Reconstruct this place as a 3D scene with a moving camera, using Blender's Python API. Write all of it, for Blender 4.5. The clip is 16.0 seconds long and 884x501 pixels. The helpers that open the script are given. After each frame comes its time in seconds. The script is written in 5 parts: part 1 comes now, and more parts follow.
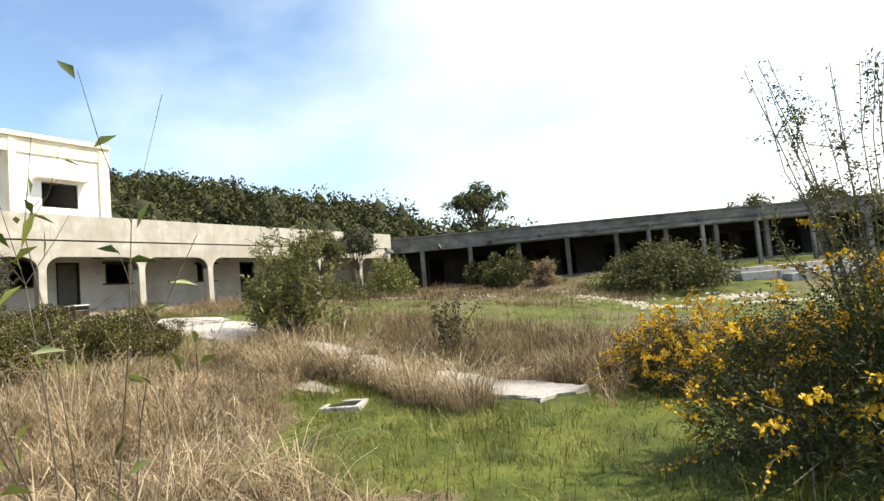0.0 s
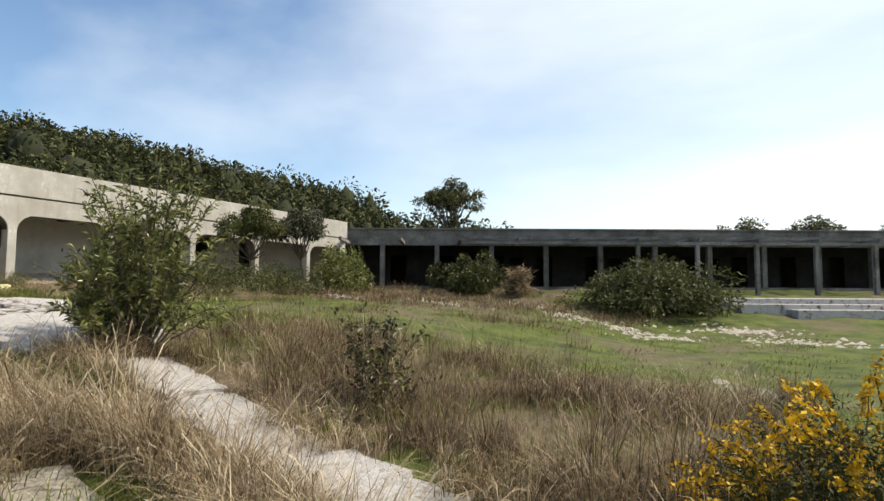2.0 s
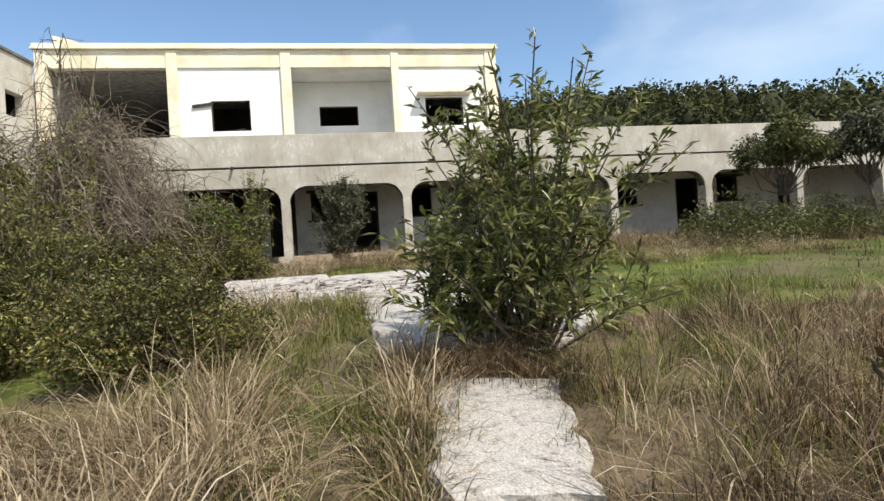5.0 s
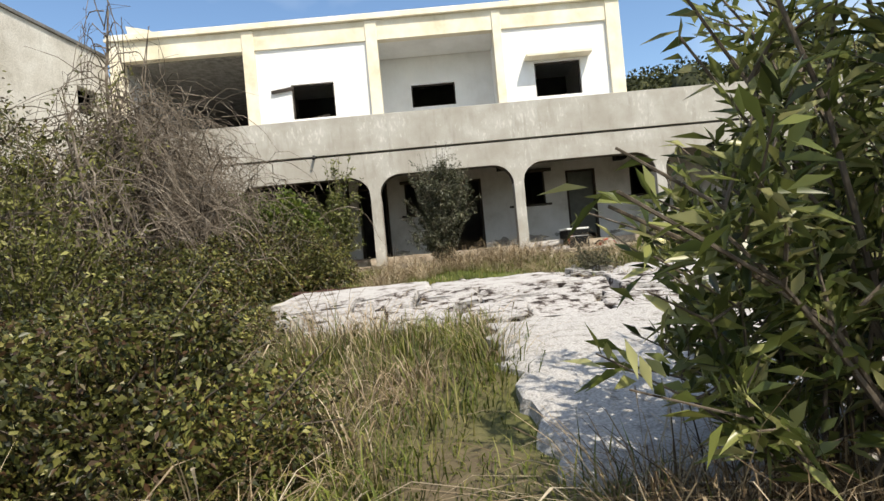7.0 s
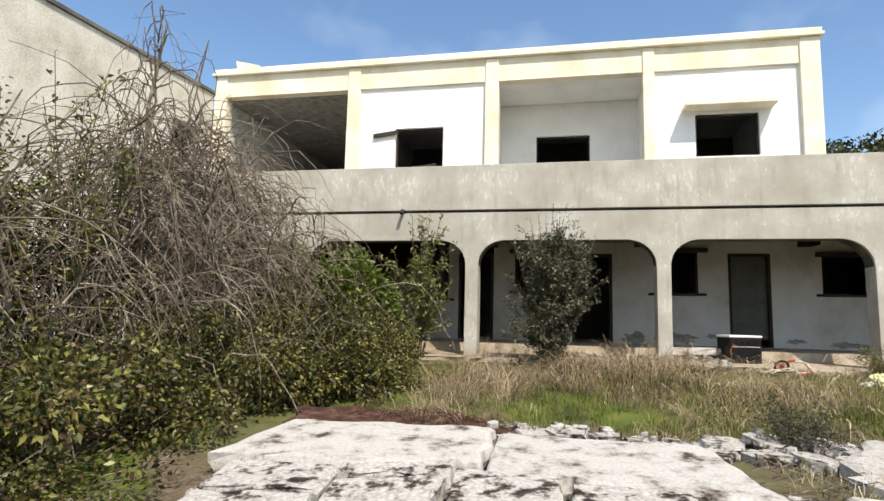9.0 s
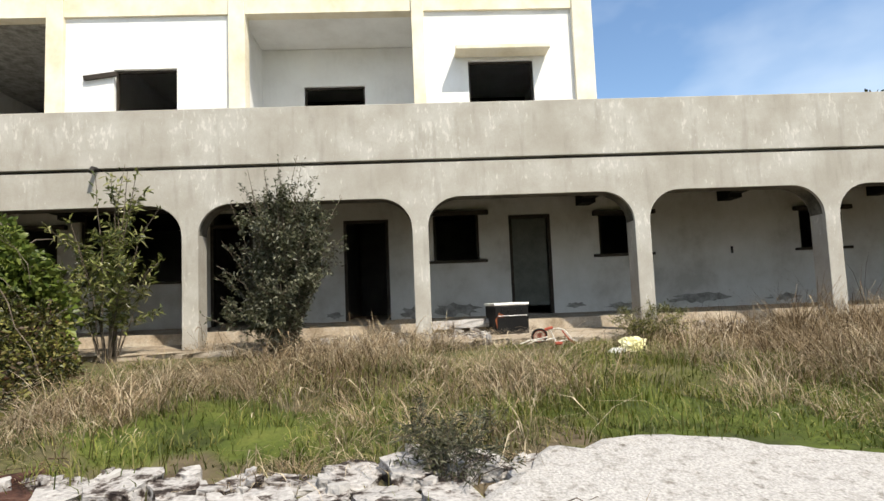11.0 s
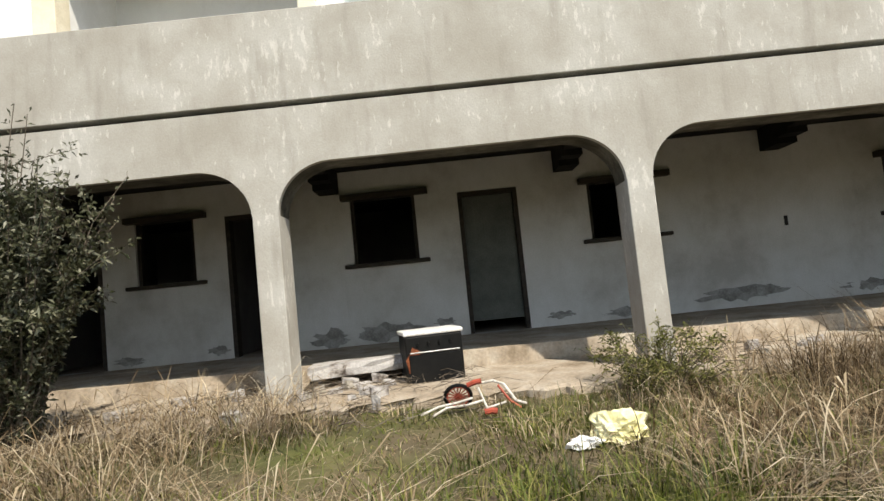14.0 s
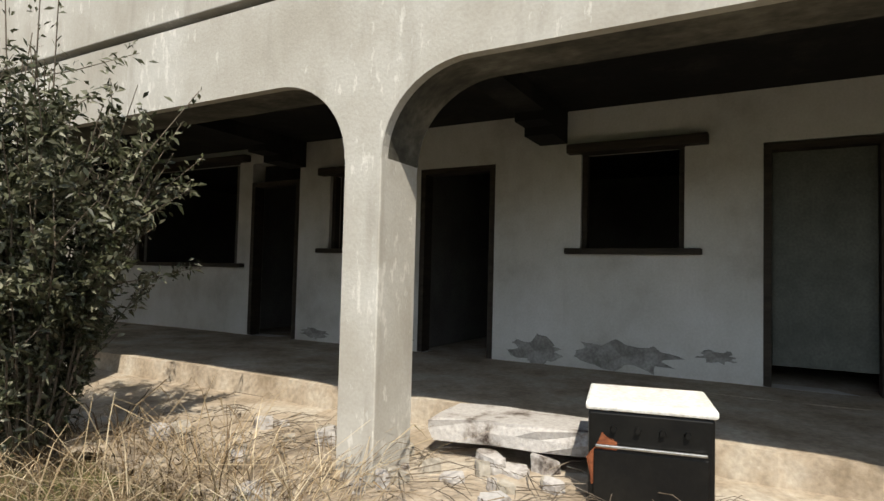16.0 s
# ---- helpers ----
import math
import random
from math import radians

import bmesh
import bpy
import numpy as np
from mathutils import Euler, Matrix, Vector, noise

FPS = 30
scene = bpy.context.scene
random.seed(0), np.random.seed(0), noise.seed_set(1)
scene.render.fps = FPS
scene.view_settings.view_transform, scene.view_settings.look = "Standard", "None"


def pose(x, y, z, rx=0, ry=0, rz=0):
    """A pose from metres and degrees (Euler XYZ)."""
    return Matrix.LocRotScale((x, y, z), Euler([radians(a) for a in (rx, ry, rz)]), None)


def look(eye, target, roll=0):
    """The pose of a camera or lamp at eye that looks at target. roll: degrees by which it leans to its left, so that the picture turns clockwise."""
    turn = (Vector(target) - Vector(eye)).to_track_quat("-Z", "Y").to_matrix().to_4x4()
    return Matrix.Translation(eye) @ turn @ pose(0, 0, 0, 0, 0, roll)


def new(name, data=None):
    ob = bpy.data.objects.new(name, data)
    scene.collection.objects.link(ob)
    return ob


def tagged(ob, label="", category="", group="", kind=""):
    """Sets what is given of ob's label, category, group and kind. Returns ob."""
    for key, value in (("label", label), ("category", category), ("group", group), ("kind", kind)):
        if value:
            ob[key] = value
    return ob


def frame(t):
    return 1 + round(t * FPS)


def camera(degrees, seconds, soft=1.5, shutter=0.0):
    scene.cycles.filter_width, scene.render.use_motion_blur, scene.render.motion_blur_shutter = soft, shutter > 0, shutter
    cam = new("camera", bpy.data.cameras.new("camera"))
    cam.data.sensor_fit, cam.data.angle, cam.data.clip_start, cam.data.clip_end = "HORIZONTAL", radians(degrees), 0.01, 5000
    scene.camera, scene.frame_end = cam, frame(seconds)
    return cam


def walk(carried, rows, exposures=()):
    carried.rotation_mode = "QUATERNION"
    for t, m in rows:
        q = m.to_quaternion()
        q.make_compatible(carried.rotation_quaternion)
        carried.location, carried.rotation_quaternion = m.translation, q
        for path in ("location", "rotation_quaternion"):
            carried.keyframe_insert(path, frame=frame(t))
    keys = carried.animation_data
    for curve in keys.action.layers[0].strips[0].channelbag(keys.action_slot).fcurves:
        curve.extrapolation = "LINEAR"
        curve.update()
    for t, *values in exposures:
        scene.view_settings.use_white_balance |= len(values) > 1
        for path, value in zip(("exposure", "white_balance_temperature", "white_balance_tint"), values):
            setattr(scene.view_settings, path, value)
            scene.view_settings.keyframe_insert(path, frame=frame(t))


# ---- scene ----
cam = camera(74.5, 16.0)
PATH = [
    (0, (9.32, -2.891, 0.753), (8.276, -1.191, 0.895), -5.1),
    (0.5, (8.811, -2.055, 0.764), (7.82, -0.324, 0.91), -3.4),
    (1, (8.13, -1.041, 0.794), (7.156, 0.703, 0.895), -1.9),
    (1.5, (7.78, -0.136, 0.86), (6.835, 1.616, 1.054), -1.0),
    (2, (7.442, 0.959, 0.878), (6.485, 2.71, 1.017), 0.3),
    (2.5, (7.16, 1.864, 0.861), (6.066, 3.538, 0.917), 1.7),
    (3, (6.709, 2.63, 0.805), (5.342, 4.09, 0.858), 2.5),
    (3.5, (6.818, 3.173, 0.85), (5.081, 4.164, 0.902), 0.4),
    (4, (6.28, 3.671, 0.966), (4.345, 4.178, 0.959), -2.3),
    (5.2, (4.55, 4.48, 1.02), (2.58, 4.82, 1.02), -3.5),
    (6.5, (2.775, 4.247, 1.074), (0.782, 4.403, 1.057), -4.4),
    (7, (1.866, 4.349, 1.045), (-0.134, 4.37, 1.064), -5.3),
    (7.5, (0.989, 4.224, 1.111), (-1.005, 4.066, 1.12), -4.6),
    (8, (-0.064, 4.316, 1.259), (-2.015, 3.874, 1.257), -2.5),
    (8.5, (-0.688, 4.442, 1.356), (-2.615, 3.931, 1.514), 1.0),
    (9, (-1.148, 4.746, 1.554), (-3.091, 4.335, 1.795), 1.4),
    (9.5, (-1.599, 5.039, 1.626), (-3.577, 4.835, 1.842), 0.1),
    (10, (-2.286, 5.527, 1.599), (-4.275, 5.642, 1.776), -2.4),
    (12.5, (-4.399, 7.506, 1.541), (-6.393, 7.52, 1.692), -2.6),
    (13, (-5.157, 7.842, 1.6), (-7.149, 7.868, 1.782), -3.7),
    (13.5, (-5.877, 7.899, 1.703), (-7.867, 7.96, 1.896), -4.7),
    (14, (-6.672, 8.035, 1.77), (-8.667, 8.028, 1.916), -5.8),
    (14.5, (-7.352, 8.343, 1.831), (-9.338, 8.174, 2.001), -5.0),
    (15, (-8.014, 8.497, 1.905), (-9.971, 8.097, 2.018), -4.1),
    (15.5, (-8.769, 8.519, 1.93), (-10.644, 7.835, 2.068), -0.6),
    (16, (-9.423, 8.318, 2.018), (-11.169, 7.344, 2.1), 1.4),
]
walk(cam, [(t, look(eye, target, roll)) for t, eye, target, roll in PATH], exposures=[(t, e, k, 9.5) for t, e, k in ((0.0, 0.9, 7500), (1.5, 0.5, 7200), (3.0, 0.26, 7200), (4.0, 0.33, 7000), (6.5, 0.4, 6900), (9.0, 0.48, 6900), (13.0, 0.45, 6900), (16.0, 0.45, 6900))])

# ---- light ----
SUN = Vector((1.0, 0.66, 1.65)).normalized()
SUN_EL, SUN_ROT = math.asin(SUN.z), math.atan2(SUN.x, SUN.y)
world = bpy.data.worlds.new("sky")
scene.world = world
world.use_nodes = True
wt = world.node_tree
wt.nodes.clear()
w_out = wt.nodes.new("ShaderNodeOutputWorld")
w_bg = wt.nodes.new("ShaderNodeBackground")
w_sky = wt.nodes.new("ShaderNodeTexSky")
w_sky.sky_type, w_sky.sun_disc = "NISHITA", False
w_sky.sun_elevation, w_sky.sun_rotation = SUN_EL, SUN_ROT
w_sky.air_density, w_sky.dust_density, w_sky.ozone_density = 1.0, 0.2, 2.0
w_bg.inputs["Strength"].default_value = 0.15
# thin streaky cloud, whiter towards the sun's side
w_co = wt.nodes.new("ShaderNodeTexCoord")
w_map = wt.nodes.new("ShaderNodeMapping")
w_map.inputs["Rotation"].default_value = (0.0, 0.0, 0.5)
w_map.inputs["Scale"].default_value = (1.0, 2.6, 4.0)
w_noise = wt.nodes.new("ShaderNodeTexNoise")
w_noise.inputs["Scale"].default_value, w_noise.inputs["Detail"].default_value = 1.1, 5.0
w_dot = wt.nodes.new("ShaderNodeVectorMath")
w_dot.operation = "DOT_PRODUCT"
w_dot.inputs[1].default_value = (0.75, 0.62, 0.12)
w_add = wt.nodes.new("ShaderNodeMath")
w_add.operation = "MULTIPLY_ADD"
w_add.inputs[1].default_value = 0.42
w_ramp = wt.nodes.new("ShaderNodeMapRange")
w_ramp.inputs["From Min"].default_value, w_ramp.inputs["From Max"].default_value = 0.32, 1.12
w_ramp.inputs["To Max"].default_value = 1.0
w_mix = wt.nodes.new("ShaderNodeMix")
w_mix.data_type = "RGBA"
w_mix.inputs["B"].default_value = (6.3, 6.9, 7.5, 1.0)
wt.links.new(w_co.outputs["Generated"], w_map.inputs["Vector"])
wt.links.new(w_map.outputs["Vector"], w_noise.inputs["Vector"])
wt.links.new(w_co.outputs["Generated"], w_dot.inputs[0])
wt.links.new(w_dot.outputs["Value"], w_add.inputs[0])
wt.links.new(w_noise.outputs["Fac"], w_add.inputs[2])
wt.links.new(w_add.outputs["Value"], w_ramp.inputs["Value"])
wt.links.new(w_ramp.outputs["Result"], w_mix.inputs["Factor"])
w_hue = wt.nodes.new("ShaderNodeHueSaturation")
w_hue.inputs["Saturation"].default_value = 1.08
wt.links.new(w_sky.outputs["Color"], w_hue.inputs["Color"])
wt.links.new(w_hue.outputs["Color"], w_mix.inputs["A"])
wt.links.new(w_mix.outputs["Result"], w_bg.inputs["Color"])
wt.links.new(w_bg.outputs["Background"], w_out.inputs["Surface"])
sun = new("sun", bpy.data.lights.new("sun", "SUN"))
sun.data.energy, sun.data.angle, sun.data.color = 4.7, radians(0.6), (1.0, 0.94, 0.84)
sun.matrix_world = look(Vector((0, 0, 30)), Vector((0, 0, 30)) - SUN)

# ---- materials ----


def material(name, colours, scale=3.0, rough=0.85, bump=0.3, fine=40.0, streak=0.0, metal=0.0, stretch=(1, 1, 1), spec=0.3, spread=(0.35, 0.65), grain=(0.78, 1.12)):
    """Two-scale noise between the colours, with grain and relief. streak: share of pale vertical runs."""
    m = bpy.data.materials.new(name)
    m.use_nodes = True
    nt = m.node_tree
    nodes, link = nt.nodes, nt.links.new
    bsdf = nodes["Principled BSDF"]
    co = nodes.new("ShaderNodeTexCoord")
    mp = nodes.new("ShaderNodeMapping")
    mp.inputs["Scale"].default_value = stretch
    link(co.outputs["Object"], mp.inputs["Vector"])
    big = nodes.new("ShaderNodeTexNoise")
    big.inputs["Scale"].default_value, big.inputs["Detail"].default_value, big.inputs["Roughness"].default_value = scale, 6.0, 0.65
    link(mp.outputs["Vector"], big.inputs["Vector"])
    ramp = nodes.new("ShaderNodeValToRGB")
    cr = ramp.color_ramp
    n = len(colours)
    while len(cr.elements) < n:
        cr.elements.new(0.5)
    for i, c in enumerate(colours):
        cr.elements[i].position = spread[0] + (spread[1] - spread[0]) * i / max(1, n - 1)
        cr.elements[i].color = (*c, 1)
    link(big.outputs["Fac"], ramp.inputs["Fac"])
    small = nodes.new("ShaderNodeTexNoise")
    small.inputs["Scale"].default_value, small.inputs["Detail"].default_value = fine, 4.0
    link(mp.outputs["Vector"], small.inputs["Vector"])
    rng = nodes.new("ShaderNodeMapRange")
    rng.inputs["From Min"].default_value, rng.inputs["From Max"].default_value = 0.3, 0.7
    rng.inputs["To Min"].default_value, rng.inputs["To Max"].default_value = grain
    link(small.outputs["Fac"], rng.inputs["Value"])
    mul = nodes.new("ShaderNodeMix")
    mul.data_type, mul.blend_type = "RGBA", "MULTIPLY"
    mul.inputs["Factor"].default_value = 1.0
    link(ramp.outputs["Color"], mul.inputs["A"])
    link(rng.outputs["Result"], mul.inputs["B"])
    last = mul.outputs["Result"]
    if streak:
        ms = nodes.new("ShaderNodeMapping")
        ms.inputs["Scale"].default_value = (11.0, 11.0, 4.2)
        link(co.outputs["Object"], ms.inputs["Vector"])
        sn = nodes.new("ShaderNodeTexNoise")
        sn.inputs["Scale"].default_value, sn.inputs["Detail"].default_value, sn.inputs["Roughness"].default_value = 1.6, 9.0, 0.68
        link(ms.outputs["Vector"], sn.inputs["Vector"])
        sr = nodes.new("ShaderNodeMapRange")
        sr.inputs["From Min"].default_value, sr.inputs["From Max"].default_value = 0.6, 0.67
        sr.inputs["To Max"].default_value = streak
        # flakes gather in clusters
        cn = nodes.new("ShaderNodeTexNoise")
        cn.inputs["Scale"].default_value, cn.inputs["Detail"].default_value = 1.1, 2.0
        link(co.outputs["Object"], cn.inputs["Vector"])
        cm = nodes.new("ShaderNodeMath")
        cm.operation = "MULTIPLY_ADD"
        cm.inputs[1].default_value, cm.inputs[2].default_value = 0.45, -0.225
        link(cn.outputs["Fac"], cm.inputs[0])
        ca = nodes.new("ShaderNodeMath")
        ca.operation = "ADD"
        link(sn.outputs["Fac"], ca.inputs[0])
        link(cm.outputs["Value"], ca.inputs[1])
        link(ca.outputs["Value"], sr.inputs["Value"])
        mix = nodes.new("ShaderNodeMix")
        mix.data_type = "RGBA"
        mix.inputs["B"].default_value = (0.66, 0.64, 0.59, 1)
        link(sr.outputs["Result"], mix.inputs["Factor"])
        link(last, mix.inputs["A"])
        last = mix.outputs["Result"]
        # darker damp runs
        md = nodes.new("ShaderNodeMapping")
        md.inputs["Scale"].default_value, md.inputs["Location"].default_value = (6.0, 6.0, 1.1), (7.3, 2.2, 4.1)
        link(co.outputs["Object"], md.inputs["Vector"])
        dn = nodes.new("ShaderNodeTexNoise")
        dn.inputs["Scale"].default_value, dn.inputs["Detail"].default_value = 1.4, 6.0
        link(md.outputs["Vector"], dn.inputs["Vector"])
        dr = nodes.new("ShaderNodeMapRange")
        dr.inputs["From Min"].default_value, dr.inputs["From Max"].default_value = 0.55, 0.75
        dr.inputs["To Max"].default_value = streak * 0.75
        link(dn.outputs["Fac"], dr.inputs["Value"])
        mix2 = nodes.new("ShaderNodeMix")
        mix2.data_type = "RGBA"
        mix2.inputs["B"].default_value = (0.21, 0.19, 0.155, 1)
        link(dr.outputs["Result"], mix2.inputs["Factor"])
        link(last, mix2.inputs["A"])
        last = mix2.outputs["Result"]
    link(last, bsdf.inputs["Base Color"])
    bsdf.inputs["Roughness"].default_value, bsdf.inputs["Metallic"].default_value = rough, metal
    bsdf.inputs["Specular IOR Level"].default_value = spec
    if bump:
        bp = nodes.new("ShaderNodeBump")
        bp.inputs["Strength"].default_value, bp.inputs["Distance"].default_value = bump, 0.02
        add = nodes.new("ShaderNodeMath")
        add.operation = "MULTIPLY_ADD"
        add.inputs[1].default_value = 0.4
        link(small.outputs["Fac"], add.inputs[0])
        link(big.outputs["Fac"], add.inputs[2])
        link(add.outputs["Value"], bp.inputs["Height"])
        link(bp.outputs["Normal"], bsdf.inputs["Normal"])
    return m


def leaf_material(name, colours, thin=0.3, rough=0.55, clump=1.8, vary=(0.6, 1.35)):
    """A leaf or blade: the colours vary from piece to piece, and some light shines through."""
    m = bpy.data.materials.new(name)
    m.use_nodes = True
    nt = m.node_tree
    nodes, link = nt.nodes, nt.links.new
    bsdf = nodes["Principled BSDF"]
    geo = nodes.new("ShaderNodeNewGeometry")
    ramp = nodes.new("ShaderNodeValToRGB")
    cr = ramp.color_ramp
    n = len(colours)
    while len(cr.elements) < n:
        cr.elements.new(0.5)
    for i, c in enumerate(colours):
        cr.elements[i].position = i / max(1, n - 1)
        cr.elements[i].color = (*c, 1)
    link(geo.outputs["Random Per Island"], ramp.inputs["Fac"])
    # clumps differ in vigour and colour
    co = nodes.new("ShaderNodeTexCoord")
    no = nodes.new("ShaderNodeTexNoise")
    no.inputs["Scale"].default_value, no.inputs["Detail"].default_value, no.inputs["Roughness"].default_value = clump, 3.0, 0.6
    link(co.outputs["Object"], no.inputs["Vector"])
    rg = nodes.new("ShaderNodeMapRange")
    rg.inputs["From Min"].default_value, rg.inputs["From Max"].default_value = 0.32, 0.68
    rg.inputs["To Min"].default_value, rg.inputs["To Max"].default_value = vary
    link(no.outputs["Fac"], rg.inputs["Value"])
    mul = nodes.new("ShaderNodeMix")
    mul.data_type, mul.blend_type = "RGBA", "MULTIPLY"
    mul.inputs["Factor"].default_value = 1.0
    link(ramp.outputs["Color"], mul.inputs["A"])
    link(rg.outputs["Result"], mul.inputs["B"])
    link(mul.outputs["Result"], bsdf.inputs["Base Color"])
    bsdf.inputs["Roughness"].default_value = rough
    bsdf.inputs["Specular IOR Level"].default_value = 0.3
    tr = nodes.new("ShaderNodeBsdfTranslucent")
    link(mul.outputs["Result"], tr.inputs["Color"])
    mix = nodes.new("ShaderNodeMixShader")
    mix.inputs["Fac"].default_value = thin
    link(bsdf.outputs["BSDF"], mix.inputs[1])
    link(tr.outputs["BSDF"], mix.inputs[2])
    link(mix.outputs["Shader"], nodes["Material Output"].inputs["Surface"])
    return m


M_CONC = material("weathered_concrete", [(0.335, 0.312, 0.27), (0.385, 0.365, 0.325), (0.45, 0.435, 0.4)], 1.1, 0.92, 0.2, 55, streak=0.5, grain=(0.94, 1.04))
M_PLASTER = material("white_plaster", [(0.72, 0.71, 0.68), (0.8, 0.795, 0.775), (0.84, 0.84, 0.82)], 0.9, 0.9, 0.12, 60, streak=0.06, grain=(0.95, 1.03))
# Lower base colour than M_PLASTER; arcade back wall and gallery side wall.
M_BACK = material("streaked_offwhite_plaster", [(0.42, 0.4, 0.37), (0.55, 0.54, 0.515), (0.62, 0.61, 0.595)], 0.8, 0.9, 0.15, 50, streak=0.12, grain=(0.93, 1.04))
M_YELLOW = material("pale_yellow_paint", [(0.66, 0.585, 0.43), (0.77, 0.7, 0.55), (0.81, 0.76, 0.64)], 1.4, 0.9, 0.15, 50, streak=0.08, grain=(0.93, 1.04))
M_WING = material("grey_plaster", [(0.42, 0.39, 0.33), (0.56, 0.53, 0.47), (0.64, 0.62, 0.56)], 1.0, 0.9, 0.3, 30, streak=0.3)
# Near-black puts shade of the slab, joint and pit in the colour.
M_SOFFIT = material("near_black_shade", [(0.006, 0.0056, 0.005), (0.009, 0.0084, 0.0076), (0.026, 0.024, 0.021)], 1.5, 0.95, 0.3, 25)
# Darker than M_CONC: moss, plus the shade inside the arch, in one colour.
M_BEAM = material("shaded_mossy_concrete", [(0.03, 0.028, 0.022), (0.075, 0.07, 0.056), (0.16, 0.15, 0.125)], 2.2, 0.95, 0.4, 30, stretch=(1, 0.6, 1))
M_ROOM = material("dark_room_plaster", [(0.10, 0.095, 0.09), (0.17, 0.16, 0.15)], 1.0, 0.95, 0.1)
# Near-black: the shade of unlit rooms is in this colour.
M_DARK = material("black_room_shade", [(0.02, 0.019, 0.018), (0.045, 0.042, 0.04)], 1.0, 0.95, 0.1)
M_LOSS = material("bare_grey_render", [(0.17, 0.16, 0.148), (0.27, 0.26, 0.243), (0.36, 0.35, 0.33)], 6.0, 0.95, 0.6, 40)
M_WOOD = material("dark_wood", [(0.02, 0.016, 0.012), (0.05, 0.038, 0.028)], 6.0, 0.7, 0.3, 60, stretch=(1, 0.2, 3))
M_DOOR = material("grey_green_door_paint", [(0.075, 0.08, 0.07), (0.115, 0.12, 0.105)], 3.0, 0.6, 0.15, 50)
M_SLAB = material("bleached_concrete", [(0.05, 0.035, 0.028), (0.24, 0.215, 0.195), (0.38, 0.36, 0.343), (0.43, 0.412, 0.396)], 4.2, 0.95, 0.6, 45, spread=(0.34, 0.52), grain=(0.8, 1.08))
M_SLABSIDE = material("cracked_concrete_edge", [(0.02, 0.014, 0.012), (0.09, 0.07, 0.06), (0.35, 0.327, 0.31), (0.43, 0.41, 0.393)], 7.0, 0.95, 1.0, 40, stretch=(1.1, 0.9, 1.5), spread=(0.38, 0.52), grain=(0.62, 1.1))
M_PATH = material("crushed_limestone", [(0.18, 0.16, 0.14), (0.35, 0.333, 0.312), (0.42, 0.403, 0.385)], 13.0, 0.97, 0.7, 70, spread=(0.3, 0.5), grain=(0.6, 1.15))
M_FLOOR = material("sandy_floor", [(0.24, 0.19, 0.135), (0.36, 0.3, 0.23), (0.43, 0.385, 0.32)], 2.0, 0.95, 0.5, 30)
M_EARTH = material("dark_earth", [(0.03, 0.022, 0.016), (0.06, 0.046, 0.035), (0.1, 0.08, 0.062)], 5.0, 0.97, 1.0, 40)
M_SOIL = material("rusty_soil", [(0.022, 0.011, 0.008), (0.06, 0.025, 0.017), (0.13, 0.07, 0.05)], 6.0, 0.97, 1.0, 40)
M_OLD = material("grey_old_concrete", [(0.085, 0.08, 0.072), (0.15, 0.145, 0.132), (0.22, 0.21, 0.2)], 0.9, 0.92, 0.3, 20, streak=0.25)
M_BLACK = material("black_enamel", [(0.005, 0.005, 0.005), (0.01, 0.0095, 0.0085)], 5.0, 0.4, 0.06, 50, spec=0.2)
M_WHITE = material("chipped_white_enamel", [(0.66, 0.65, 0.62), (0.8, 0.8, 0.78)], 8.0, 0.45, 0.1, 40)
M_STEEL = material("dull_steel", [(0.45, 0.45, 0.44), (0.6, 0.6, 0.6)], 20.0, 0.35, 0.05, 60, metal=1.0)
M_RUST = material("rust", [(0.12, 0.035, 0.015), (0.26, 0.085, 0.035)], 12.0, 0.9, 0.5, 60)
M_RED = material("faded_red_plastic", [(0.28, 0.05, 0.028), (0.42, 0.085, 0.05)], 6.0, 0.5, 0.1, 40)
M_BIKE = material("dirty_white_paint", [(0.36, 0.32, 0.27), (0.66, 0.63, 0.57)], 9.0, 0.6, 0.2, 40)
M_FOAM = material("yellow_foam", [(0.66, 0.6, 0.26), (0.8, 0.75, 0.42), (0.84, 0.8, 0.55)], 4.0, 0.95, 0.8, 25)
M_BARK = material("brown_bark", [(0.07, 0.055, 0.04), (0.16, 0.13, 0.10)], 10.0, 0.95, 0.8, 50, stretch=(1, 1, 0.3))
M_TWIG = material("dead_grey_twigs", [(0.05, 0.037, 0.025), (0.12, 0.096, 0.072), (0.25, 0.215, 0.175)], 5.0, 0.95, 0.4, 40)
M_ROCK = material("limestone", [(0.26, 0.235, 0.19), (0.42, 0.39, 0.34)], 4.0, 0.95, 0.8, 30)

L_OLEANDER = leaf_material("oleander_leaf", [(0.03, 0.042, 0.012), (0.09, 0.11, 0.028), (0.18, 0.195, 0.056), (0.34, 0.33, 0.15)], 0.34, 0.3)
L_OLIVE = leaf_material("grey_green_leaf", [(0.018, 0.022, 0.01), (0.042, 0.047, 0.022), (0.09, 0.093, 0.052), (0.2, 0.197, 0.14)], 0.15, 0.45)
L_BRAMBLE = leaf_material("bramble_leaf", [(0.014, 0.018, 0.006), (0.03, 0.036, 0.01), (0.055, 0.062, 0.015), (0.105, 0.108, 0.026), (0.2, 0.185, 0.05), (0.075, 0.052, 0.025), (0.06, 0.03, 0.015)], 0.14, 0.42, 1.5, (0.3, 1.45))
L_VINE = leaf_material("bright_vine_leaf", [(0.04, 0.065, 0.012), (0.09, 0.125, 0.022), (0.17, 0.2, 0.045)], 0.3, 0.42)
